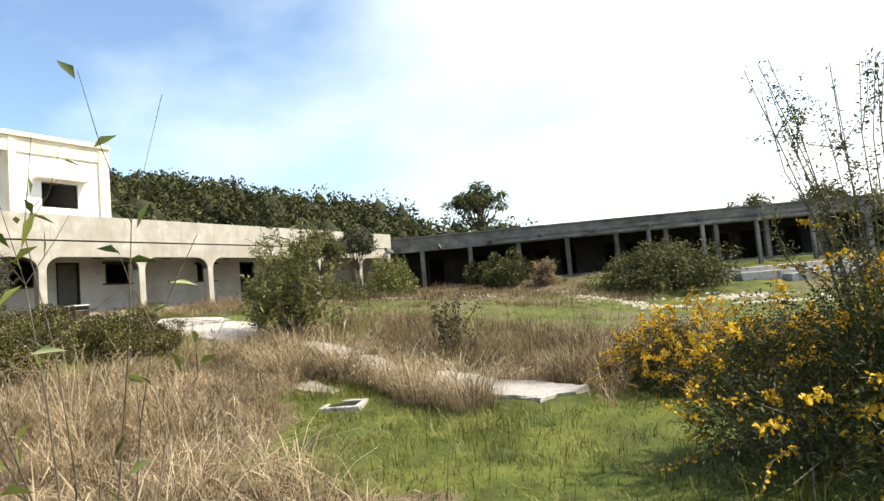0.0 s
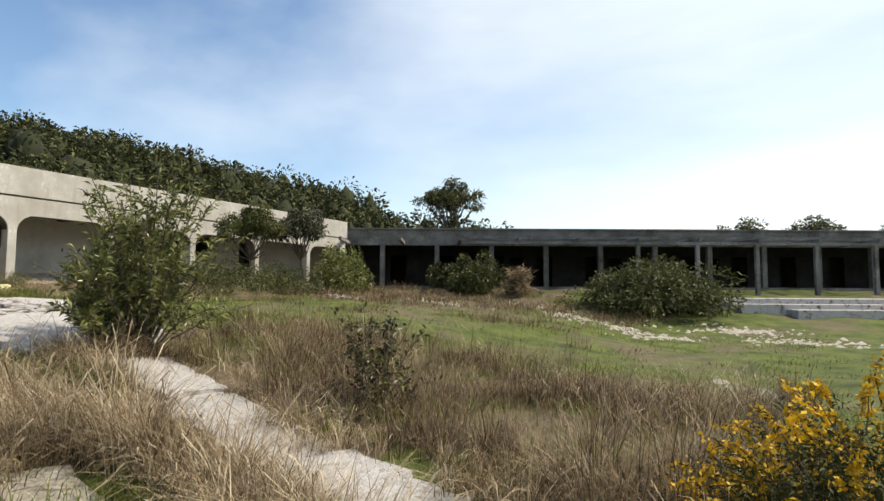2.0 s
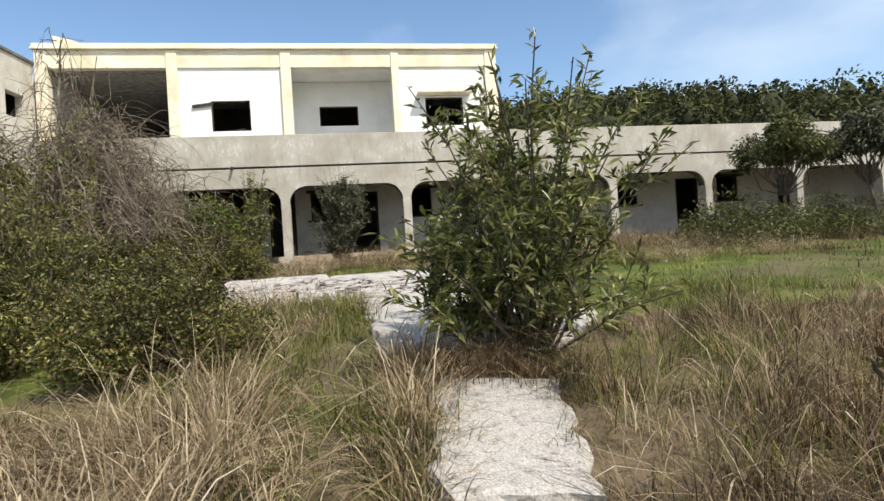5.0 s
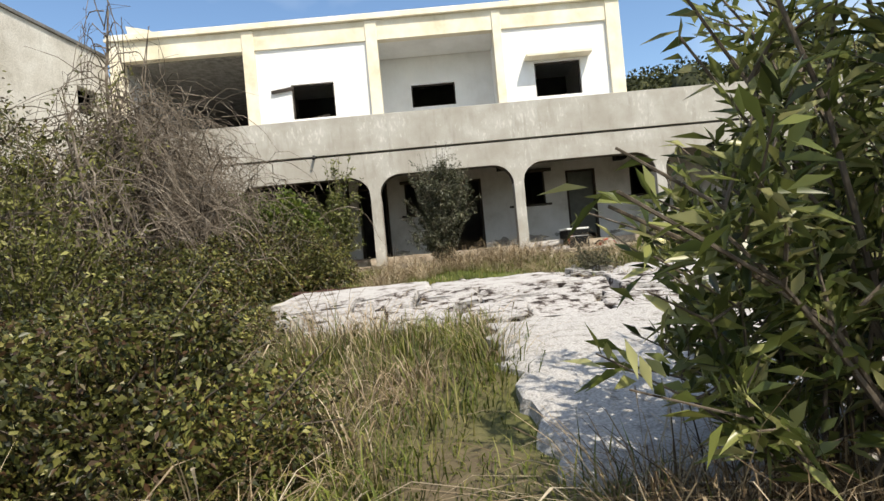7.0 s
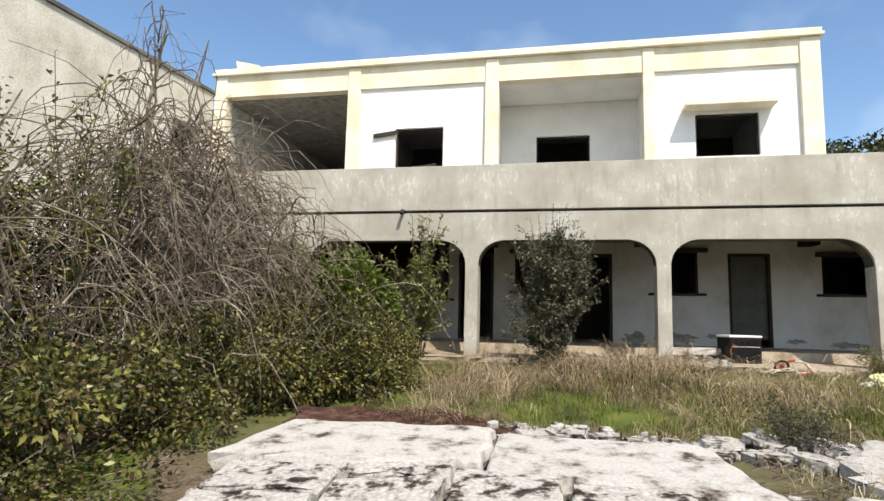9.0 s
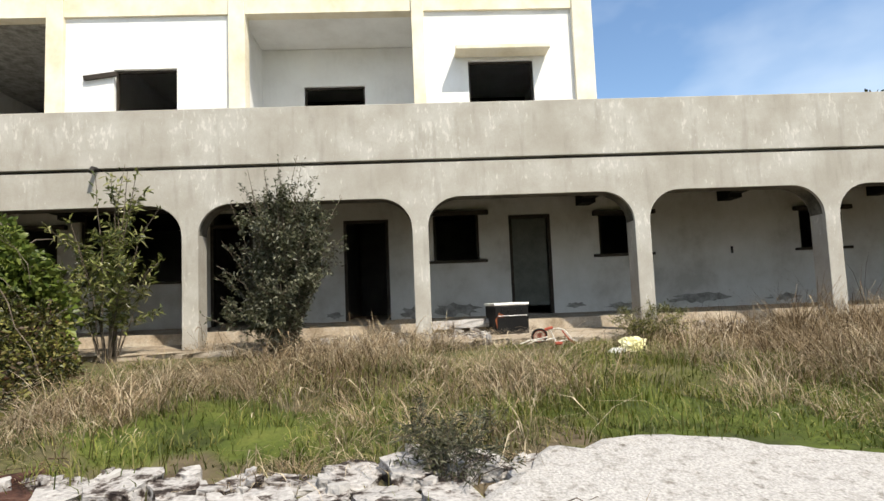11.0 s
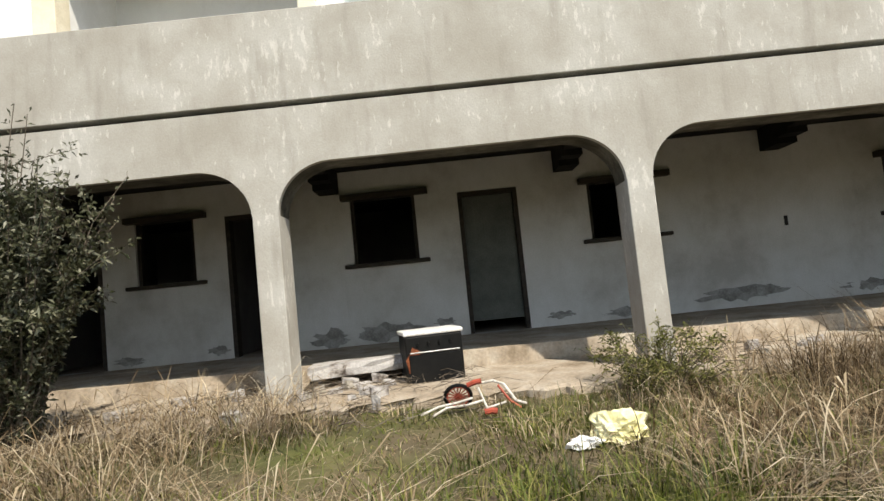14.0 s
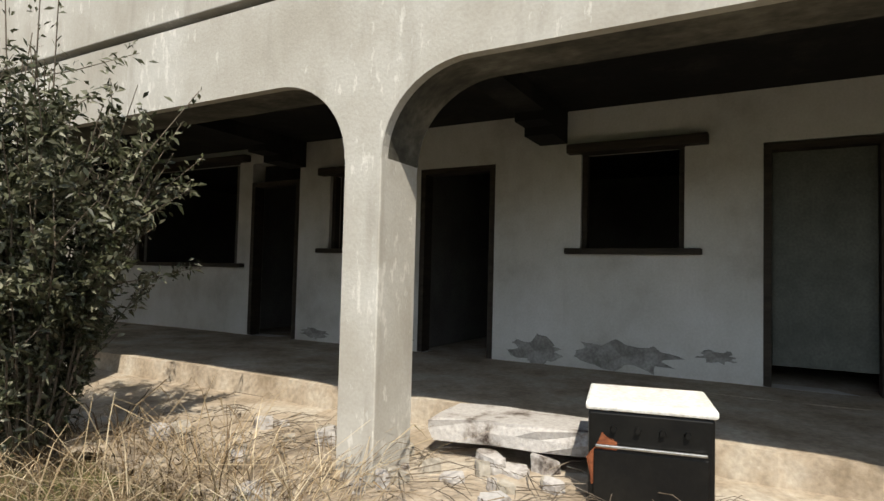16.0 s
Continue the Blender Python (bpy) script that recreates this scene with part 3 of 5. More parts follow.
part("recess_wall", bm, M_PLASTER, upper)
bm = bmesh.new()
wall_cells(bm, "y", -3.8, 0.2, -24.0, UX - 0.2, 3.82, 7.12, [(-17.0, -16.35, 4.85, 5.5), (-18.6, -17.9, 4.85, 5.4), (-21.6, -20.7, 3.82, 5.9)])
part("gallery_wall", bm, M_BACK, upper, "streaked off-white plaster side wall of the open gallery")
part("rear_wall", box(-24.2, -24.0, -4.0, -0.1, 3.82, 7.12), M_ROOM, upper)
part("gallery_ceiling", box(-24.2, UX - 0.204, -3.998, -0.302, 7.08, 7.125), M_LOSS, upper, "grey concrete ceiling of the gallery")
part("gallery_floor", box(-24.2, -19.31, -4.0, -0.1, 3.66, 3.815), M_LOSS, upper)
# Plain panel behind the openings; the room's shade is only its colour.
part("room_shade_panel", box(-24.0, UX - 0.2, -4.9, -4.6, 3.82, 7.1), M_DARK, upper, "near-black panel behind the gallery wall, for the room's shade")
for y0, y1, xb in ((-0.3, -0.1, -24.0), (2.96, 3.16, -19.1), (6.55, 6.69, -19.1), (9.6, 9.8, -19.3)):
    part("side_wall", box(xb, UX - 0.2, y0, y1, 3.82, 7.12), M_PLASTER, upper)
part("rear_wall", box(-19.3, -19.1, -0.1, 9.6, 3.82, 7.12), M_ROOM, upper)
for y0, y1 in ((-4.05, -3.72), (-0.42, -0.1), (2.96, 3.27), (6.45, 6.69), (9.59, 9.98)):
    part("pilaster", box(UX - 0.22, UX + 0.1, y0, y1, 3.83, 7.66, 0.012), M_YELLOW, upper)
part("fascia", box(UX - 0.2, UX + 0.06, -4.03, 9.96, 7.12, 7.665), M_YELLOW, upper)
part("cornice", box(UX - 0.4, UX + 0.17, -4.12, 10.05, 7.67, 7.74, 0.01), M_YELLOW, upper)
part("cornice", box(UX - 0.3, UX + 0.12, -4.1, 10.03, 7.742, UTOP, 0.02), M_YELLOW, upper)
part("return_wall", box(-19.3, UX - 0.22, 9.82, 9.96, 3.82, 7.665), M_YELLOW, upper)
bm = bmesh.new()
add_box(bm, UX - 0.25, UX + 0.02, -3.5, -2.85, UTOP + 0.002, UTOP + 0.26)
for v in bm.verts:
    if v.co.z > UTOP + 0.1:
        v.co.z += 0.1 * math.sin(9.0 * v.co.y) - (0.12 if v.co.y > -3.0 else 0.0)
        v.co.y -= 0.06
part("broken_upstand", bm, M_YELLOW, upper, "broken stub of the roof edge")
roof = thing("roof_upper", (0, 0, 0), "flat concrete roof of the upper storey", "roof", kind="structure")
part("roof_slab", box(-24.2, UX - 0.203, -4.0, 9.82, 7.13, 7.6), M_PLASTER, roof)
aw = thing("awning_slab", (UX, 8.16, 6.18), "pale yellow concrete ledge over the window", "ledge", kind="structure")
part("ledge", box(0.003, 0.42, -0.9, 0.89, 0, 0.09, 0.012), M_YELLOW, aw)


def upper_window(n, y0, y1, z0, z1, x, broken=False):
    w = thing("window_%d" % n, (x, (y0 + y1) / 2, z0), "broken open window in the white wall" if broken else "empty dark window opening", "window", kind="structure")
    half, h = (y1 - y0) / 2, z1 - z0
    for s in (-1, 1):
        part("window_frame", box(-0.14, -0.08, s * (half - 0.02) - 0.02, s * (half - 0.02) + 0.02, 0.0, h), M_WOOD, w)
    part("window_frame", box(-0.14, -0.08, -half + 0.04, half - 0.04, h - 0.04, h), M_WOOD, w)
    if broken:
        bm = box(-0.02, 0.02, -0.62, 0.0, -0.045, 0.045)
        bmesh.ops.rotate(bm, verts=bm.verts, cent=(0, 0, 0), matrix=Matrix.Rotation(radians(7), 3, "X"))
        bmesh.ops.translate(bm, verts=bm.verts, vec=(0.05, -half + 0.08, h - 0.1))
        part("hanging_board", bm, M_WOOD, w)
        bm = box(-0.02, 0.02, -0.5, 0.15, -0.03, 0.03)
        bmesh.ops.rotate(bm, verts=bm.verts, cent=(0, 0, 0), matrix=Matrix.Rotation(radians(8), 3, "X"))
        bmesh.ops.translate(bm, verts=bm.verts, vec=(-0.1, 0.25, 0.05))
        part("fallen_board", bm, M_WOOD, w)


upper_window(20, 0.8, 1.97, 5.15, 6.1, UX, True)
upper_window(21, 4.06, 5.38, 5.6, 6.28, -15.7)
upper_window(22, 7.52, 8.79, 5.18, 6.12, UX)

# angled wing at the left end
LW0, LW1 = Vector((-14.0, -4.08)), Vector((-0.5, -5.45))
lw_len = (LW1 - LW0).length
lw_ang = math.degrees(math.atan2(LW1.y - LW0.y, LW1.x - LW0.x))
wing = thing("wall_wing", (LW0.x, LW0.y, 0), "tall stained plaster wall of the side wing", "wall", kind="structure", rz=lw_ang)
bm = bmesh.new()
wall_cells(bm, "y", 0.0, 0.25, 0.0, lw_len, 0.0, 7.2, [(0.5, 1.3, 5.45, 6.15), (5.2, 6.2, 4.3, 5.2)])
part("plaster_wall", bm, M_WING, wing)
part("coping", box(-0.05, lw_len + 0.05, -0.28, 0.05, 7.2, 7.29, 0.01), M_OLD, wing)
part("rear_wall", box(0, lw_len, -3.4, -3.2, 0.0, 7.2), M_ROOM, wing)
part("roof_slab", box(0, lw_len, -3.2, -0.25, 6.9, 7.15), M_OLD, wing)
# Near-black inner wall and end are added; they shut out sky, hold shade.
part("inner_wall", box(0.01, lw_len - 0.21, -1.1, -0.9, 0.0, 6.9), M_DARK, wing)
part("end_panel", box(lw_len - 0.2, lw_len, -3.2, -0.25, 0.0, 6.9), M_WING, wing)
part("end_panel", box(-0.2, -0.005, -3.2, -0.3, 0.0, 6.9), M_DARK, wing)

# ---- far building with pergola ----
far = thing("wall_far", (FAR0.x, FAR0.y, 0), "low grey ruined concrete building with a pergola", "building", kind="structure", rz=math.degrees(math.atan2(ALONG.y, ALONG.x)))
U0, U1 = -7.0, 62.0
part("roof_slab", box(U0, U1, 0.0, 8.0, 4.02, 4.3), M_OLD, far)
part("fascia", box(U0, U1, 0.02, 0.2, 3.42, 4.02), M_OLD, far)
part("coping", box(U0 - 0.1, U1 + 0.1, -0.12, 8.1, 4.3, 4.38), M_OLD, far)
part("floor_slab", box(U0, U1, -0.3, 8.0, 0.5, 1.15), M_OLD, far)
u = U0 + 0.2
bm = bmesh.new()
holes = []
while u < U1 - 2:
    holes.append((u + 0.5, u + 1.5, 1.15, 3.1))
    if random.random() < 0.5:
        holes.append((u + 1.9, u + 2.8, 1.9, 3.0))
    u += 3.05
# Inner and rear walls are near-black, the shade indoors put in their colour.
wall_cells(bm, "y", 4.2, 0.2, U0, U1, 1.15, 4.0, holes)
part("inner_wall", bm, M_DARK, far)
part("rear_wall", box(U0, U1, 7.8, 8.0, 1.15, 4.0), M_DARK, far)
u = U0 + 0.6
k = 0
while u < U1:
    part("post", box(u - 0.13, u + 0.13, 0.0, 0.3, 0.9, 3.42), M_OLD, far)
    if u > 6:
        gx = FAR0.x + ALONG.x * (u + 1.2) - HEADING.x * 2.6
        gy = FAR0.y + ALONG.y * (u + 1.2) - HEADING.y * 2.6
        part("pergola_post", box(u + 1.11, u + 1.29, -2.7, -2.5, hz(gx, gy) - 0.1, 3.3), M_OLD, far)
    part("pergola_rafter", box(u + 1.13, u + 1.27, -3.0, 0.0, 3.45, 3.62), M_OLD, far)
    u += 3.05
for v, z in ((-2.7, 3.3), (-2.0, 3.63), (-1.2, 3.63), (-0.5, 3.63)):
    part("pergola_beam", box(1.0, U1, v, v + 0.16, z, z + 0.15), M_OLD, far)

part("end_wall", box(U0 - 0.2, U0, 0.0, 8.0, 0.3, 4.02), M_OLD, far)


# ---- slabs and paths ----
def ground_sheet(name, outline, mat, label, category, lift=0.03, seed=1, thick=0.3, rough=0.07):
    cx, cy = sum(p[0] for p in outline) / len(outline), sum(p[1] for p in outline) / len(outline)
    e = 0.4
    tx, ty = (hz(cx + e, cy) - hz(cx - e, cy)) / (2 * e), (hz(cx, cy + e) - hz(cx, cy - e)) / (2 * e)
    ob = part(name, slab_mesh(outline, hz(cx, cy) + lift, thick, rough, seed, (tx, ty)), mat)
    tagged(ob, label, category)
    return ob


for i, ((ax, ay), (bx, by)) in enumerate(zip(PATHLINE, PATHLINE[1:])):
    d = Vector((bx - ax, by - ay)).normalized() if i else Vector((-0.9, 0.4))
    nrm = Vector((-d.y, d.x)) * 0.43
    gap = d * -0.03
    ol = [(ax + gap.x + nrm.x, ay + gap.y + nrm.y), (ax + gap.x - nrm.x, ay + gap.y - nrm.y), (bx - gap.x - nrm.x, by - gap.y - nrm.y), (bx - gap.x + nrm.x, by - gap.y + nrm.y)]
    ground_sheet("path_slab", ol, M_PATH, "bleached rough white concrete path slab in the grass", "path slab", 0.05 + 0.012 * (i % 2), 20 + i)
ground_sheet("path_slab", [(-0.5, 4.8), (-2.9, 4.7), (-3.1, 6.9), (-1.2, 7.2), (-0.3, 6.5), (-0.2, 5.4)], M_PATH, "wide bleached white concrete path slab", "path slab", 0.085, 31)
ground_sheet("path_slab", [(-4.9, 6.9), (-5.5, 6.55), (-6.4, 7.0), (-6.7, 7.9), (-6.4, 9.0), (-5.2, 9.3)], M_PATH, "bleached white concrete slab bordered by weeds", "path slab", 0.06, 32)


def broken_slab(outline, z, thick, seed, tilt, label, mat=None):
    ob = part("broken_slab", slab_mesh(outline, z, thick, 0.035, seed, tilt), mat or M_SLAB)
    tagged(ob, label, "slab", "broken slabs")
    return ob


broken_slab([(-4.75, 2.45), (-5.75, 2.55), (-5.85, 4.2), (-4.85, 4.22)], 0.70, 0.16, 41, (-0.06, 0), "white weathered concrete slab, cracked at its edge")
broken_slab([(-4.85, 4.27), (-5.85, 4.26), (-5.75, 5.7), (-4.55, 5.95)], 0.68, 0.16, 42, (-0.05, 0.02), "white weathered concrete slab, chipped and stained")
rr = random.Random(5)
ground_sheet("soil_patch", [(-3.55, 2.85), (-4.9, 2.6), (-6.0, 2.7), (-5.9, 6.1), (-3.7, 6.2)], M_EARTH, "dark bare soil under the broken slabs", "soil", -0.1, 52)
WIDE = (0.78, 0.7, 0.66, 0.74, 0.7, 0.6)
for i in range(6):
    for j in range(2):
        y0 = 2.62 + sum(WIDE[:i]) + (0.42 if j else 0.0)
        x0 = -4.76 + j * 0.72
        z0, lean = 0.61 - 0.1 * j + rr.uniform(-0.02, 0.02), (-0.15 + rr.uniform(-0.05, 0.05), rr.uniform(-0.04, 0.04))
        # each paver has cracked into unequal pieces
        cut_x = rr.uniform(0.2, 0.5)
        pieces = [(0.0, cut_x, 0.0, WIDE[i]), (cut_x, 0.69, 0.0, WIDE[i])]
        for k, (xa, xb, ya, yb) in enumerate(pieces):
            g = rr.uniform(0.008, 0.028)
            ol = [(x0 + xa + g, y0 + ya + g), (x0 + xa + g, y0 + yb - g), (x0 + xb - g, y0 + yb - g), (x0 + xb - g, y0 + ya + g)]
            ol = [(a + rr.uniform(-0.025, 0.025), b + rr.uniform(-0.025, 0.025)) for a, b in ol]
            mid = ((xa + xb) / 2 - 0.345) * lean[0]
            broken_slab(ol, z0 + mid + rr.uniform(-0.02, 0.015), 0.2, 60 + i * 20 + j * 8 + k, (lean[0] + rr.uniform(-0.05, 0.05), lean[1] + rr.uniform(-0.05, 0.05)), "fractured white concrete paver, tilted and cracked", M_SLABSIDE)
for i in range(9):
    for j in range(2):
        x, y = -6.02 - 0.36 * j + rr.uniform(-0.04, 0.04), 4.35 + 0.31 * i + 0.12 * j
        sx, sy = rr.uniform(0.13, 0.2), rr.uniform(0.12, 0.19)
        ol = [(x + sx * 1.2 * math.cos(a + rr.uniform(-0.35, 0.35)), y + sy * 1.2 * math.sin(a + rr.uniform(-0.35, 0.35))) for a in (0.5, 1.5, 2.5, 3.6, 4.7, 5.8)]
        broken_slab(ol, hz(x, y) + rr.uniform(0.04, 0.09), 0.16, 240 + i * 2 + j, (rr.uniform(-0.12, 0.05), rr.uniform(-0.1, 0.1)), "pitted pale concrete fragment in a cracked strip", M_SLABSIDE)
for i in range(60):
    x, y = rr.uniform(-6.6, -5.85), rr.uniform(4.1, 7.0)
    s = rr.uniform(0.025, 0.075)
    ol = [(x + s * math.cos(a + rr.uniform(-0.3, 0.3)), y + s * math.sin(a + rr.uniform(-0.3, 0.3))) for a in (0.3, 1.6, 2.9, 4.3, 5.5)]
    ob = part("rubble_stone", slab_mesh(ol, hz(x, y) + rr.uniform(0.05, 0.1), 0.12, 0.012, 100 + i, (rr.uniform(-0.2, 0.2), rr.uniform(-0.2, 0.2))), M_SLABSIDE if i % 3 else M_SLAB)
    tagged(ob, "pale broken concrete rubble piece", "rubble", "rubble by the slabs")
ground_sheet("soil_patch", [(-5.9, 2.4), (-6.5, 2.3), (-6.9, 3.2), (-6.7, 4.3), (-5.9, 4.25)], M_SOIL, "rust-red bare soil behind the slabs", "soil", 0.05, 51, 0.3, 0.14)
for x, y, s, q in ((3.32, 3.17, 0.42, 0.035), (2.21, 3.67, 0.3, 0.06), (3.0, 2.2, 0.22, 0.05)):
    ob = ground_sheet("flat_stone", [(x - s, y - s * 0.5), (x + s * 0.6, y - s * 0.6), (x + s, y + s * 0.35), (x - s * 0.5, y + s * 0.6)], M_ROCK, "pale flat concrete stone among dry grass", "stone", q, int(x * 10) + 70)
def stony_patch(cx, cy, size, seed):
    """Bare stones and grit breaking through the turf."""
    rng = np.random.default_rng(seed)
    n = int(130 * size)
    a, q = rng.uniform(0, 2 * np.pi, n), np.abs(rng.normal(0, 0.6, n)) * size
    px, py = cx + 1.5 * q * np.cos(a), cy + 0.9 * q * np.sin(a)
    r = rng.uniform(0.03, 0.13, n) * rng.uniform(0.5, 1.5, n)
    z = height(px, py)
    V = np.zeros((n, 7, 3))
    for k in range(6):
        w = r * rng.uniform(0.7, 1.3, n)
        V[:, k] = np.stack([px + w * np.cos(k * np.pi / 3), py + w * np.sin(k * np.pi / 3), z - 0.02], -1)
    V[:, 6] = np.stack([px, py, z + r * rng.uniform(0.25, 0.6, n)], -1)
    F = (np.arange(n) * 7)[:, None, None] + np.array([[k, (k + 1) % 6, 6] for k in range(6)])[None]
    ob = mesh_np("stony_patch", V.reshape(-1, 3), F.reshape(-1, 3), M_ROCK)
    tagged(ob, "pale stones and grit showing through the turf", "stones", kind="stuff")


for x, y, s in ((3.3, 22.0, 1.4), (6.8, 25.2, 1.8), (7.4, 11.6, 0.6), (1.0, 23.5, 1.0), (4.8, 20.5, 0.9), (-3.5, 21.0, 1.2), (-6.4, 19.0, 0.8), (8.5, 22.5, 1.5), (-1.0, 26.0, 1.3)):
    stony_patch(x, y, s, int(s * 100 + 10 * abs(x)))
plat = thing("platform", (FAR0.x, FAR0.y, 0), "low pale concrete platform with worn steps", "platform", kind="structure", rz=math.degrees(math.atan2(ALONG.y, ALONG.x)))
part("platform_slab", box(11.0, 45.0, -6.2, -3.2, 0.0, 0.62, 0.03), M_SLAB, plat)
part("step", box(13.0, 45.0, -7.0, -6.2, -0.2, 0.38, 0.03), M_SLAB, plat)
part("step", box(15.0, 45.0, -7.8, -7.0, -0.4, 0.16, 0.03), M_SLAB, plat)

# manhole frame
mx, my = 4.25, 2.7
mh = thing("manhole_frame", (mx, my, hz(mx, my)), "square white concrete manhole frame, open and dark inside", "manhole", rz=25)
mh.scale = (0.85, 0.85, 1.0)
for x0, x1, y0, y1 in ((-0.3, 0.3, -0.3, -0.22), (-0.3, 0.3, 0.22, 0.3), (-0.3, -0.22, -0.22, 0.22), (0.22, 0.3, -0.22, 0.22)):
    part("curb", box(x0, x1, y0, y1, -0.1, 0.025, 0.01), M_SLAB, mh)
# Solid near-black fill; the shade of the pit is only its colour.
part("pit", box(-0.22, 0.22, -0.22, 0.22, -0.05, 0.012), M_SOFFIT, mh, "near-black fill for the pit's shade")

# ---- vegetation ----


def blades(px, py, ox, oy, h, w, lean, rng, levels, head=0.0):
    """Arching grass blades rooted at (px, py) that lean outwards from their tuft; a share of them carries a seed head."""
    n = len(px)
    az = np.arctan2(oy, ox) + rng.normal(0, 0.6, n)
    dx, dy = np.cos(az), np.sin(az)
    seed_head = rng.uniform(size=n) < head
    z = height(px, py) - 0.03
    k = len(levels)
    V = np.zeros((n, 2 * k + 1, 3))
    for i, (t, thick) in enumerate(levels):
        out, up = lean * h * t ** 1.9, h * (t - 0.36 * lean * t ** 3)
        half = w / 2 * np.where(seed_head, 0.55 if t < 0.7 else 1.9, thick)
        wx, wy = -dy * half, dx * half
        V[:, 2 * i] = np.stack([px - wx + dx * out, py - wy + dy * out, z + up], -1)
        V[:, 2 * i + 1] = np.stack([px + wx + dx * out, py + wy + dy * out, z + up], -1)
    V[:, 2 * k] = np.stack([px + dx * lean * h, py + dy * lean * h, z + h * np.maximum(1 - 0.46 * lean, 0.12)], -1)
    tri = []
    for i in range(k - 1):
        a = 2 * i
        tri += [[a, a + 1, a + 3], [a, a + 3, a + 2]]
    tri.append([2 * k - 2, 2 * k - 1, 2 * k])
    b = (np.arange(n) * (2 * k + 1))[:, None, None]
    F = b + np.array(tri)[None]
    return V.reshape(-1, 3), F.reshape(-1, 3)


TALL, SHORT, LONG = ((0.0, 0.9), (0.42, 0.9), (0.78, 0.62)), ((0.0, 1.0), (0.5, 0.85)), ((0.0, 0.85), (0.34, 0.95), (0.62, 0.8), (0.86, 0.5))


def grass(name, mat, n_tuft, per, region, keep, h_range, w, lean_range, spread, seed, label):
    rng = np.random.default_rng(seed)
    x0, x1, y0, y1 = region
    tx, ty = rng.uniform(x0, x1, n_tuft), rng.uniform(y0, y1, n_tuft)
    ok = keep(tx, ty)
    tx, ty = tx[ok], ty[ok]
    vigour = np.clip(rng.lognormal(-0.06, 0.3, len(tx)), 0.5, 1.45)
    th = rng.uniform(*h_range, len(tx)) * (0.8 + 0.3 * np.sin(1.4 * tx + 0.9 * ty) * np.sin(1.1 * ty - 0.6 * tx)) * vigour
    wide = np.repeat(spread * np.clip(vigour, 0.6, 1.3), per)
    m = len(tx) * per
    ox, oy = rng.normal(0, 1, m) * wide, rng.normal(0, 1, m) * wide
    px, py = np.repeat(tx, per) + ox, np.repeat(ty, per) + oy
    h = np.repeat(th, per) * rng.uniform(0.4, 1.12, m)
    flop_x, flop_y = np.repeat(rng.normal(0, 0.9 * spread, len(tx)), per), np.repeat(rng.normal(0, 0.9 * spread, len(tx)), per)
    short = h_range[1] < 0.45
    V, F = blades(px, py, ox + flop_x, oy + flop_y, h, w * rng.uniform(0.6, 1.3, m) * (1.1 if short else 0.8), rng.uniform(*lean_range, m) * (1.0 if short else 1.3), rng, SHORT if short else (LONG if mat is L_DRY else TALL), 0.14 if mat is L_DRY else 0.0)
    ob = mesh_np(name, V, F, mat)
    return tagged(ob, label, "grass", kind="stuff")


def patchy(x, y, f=0.8, c=0.0):
    return np.sin(f * 1.3 * x + 1.1) * np.sin(f * 1.7 * y + 0.4) + 0.6 * np.sin(f * 3.1 * x - f * 2.3 * y) > c


def clear_of_walk(x, y):
    """Keeps tall grass off the trodden line."""
    best = np.full(np.shape(x), 1e9)
    pts = [(9.3, -2.9), (8.1, -1.0), (7.4, 1.0), (6.7, 2.7), (6.2, 3.8), (5.4, 4.3), (4.5, 4.5), (3.6, 4.45), (2.7, 4.3), (0.9, 4.25), (-0.7, 4.45), (-2.3, 5.5), (-4.4, 7.5), (-5.9, 7.9), (-7.4, 8.35), (-9.5, 8.3)]
    for (ax, ay), (bx, by) in zip(pts, pts[1:]):
        lx, ly = bx - ax, by - ay
        t = np.clip(((x - ax) * lx + (y - ay) * ly) / (lx * lx + ly * ly), 0, 1)
        best = np.minimum(best, np.hypot(x - ax - t * lx, y - ay - t * ly))
    return best


def in_dry(x, y):
    return ~bare(x, y) & ~lawn_near(x, y) & (clear_of_walk(x, y) > np.where((x > 2.5) & (x < 6.0), 0.36, 0.42))


grass("dry_grass", L_DRY, 1900, 30, (0.8, 7.4, -6.0, 4.75), lambda x, y: in_dry(x, y) & ((x > 0.9) | (y < 1.0)) & (y < 4.9 - 0.06 * x) & patchy(x, y, 1.2, -1.1), (0.32, 0.8), 0.007, (0.25, 1.1), 0.07, 1, "tall pale dry grass in dense tufts")
grass("brown_grass", L_BROWN, 900, 26, (0.5, 7.4, -6.0, 4.75), lambda x, y: in_dry(x, y) & ((x > 0.7) | (y < 1.0)), (0.25, 0.6), 0.008, (0.2, 0.9), 0.1, 21, "brown dead grass under the pale tufts")
grass("brown_grass", L_BROWN, 1650, 30, (-0.8, 8.0, 4.4, 10.4), lambda x, y: ~bare(x, y) & (y > 5.6 - 0.21 * x) & (clear_of_walk(x, y) > 0.4) & (np.hypot(x + 0.9, y - 6.5) > 0.5) & patchy(x, y, 0.9, -0.15), (0.35, 0.85), 0.008, (0.15, 0.9), 0.08, 2, "tall brown dry grass in a dense band")
grass("pale_grass", L_DRY, 480, 26, (-0.8, 7.8, 4.8, 10.6), lambda x, y: ~bare(x, y) & (y > 5.6 - 0.21 * x) & (clear_of_walk(x, y) > 0.42) & patchy(x, y, 1.0, -0.3), (0.35, 0.95), 0.006, (0.25, 1.0), 0.08, 12, "pale seed stalks among brown grass")
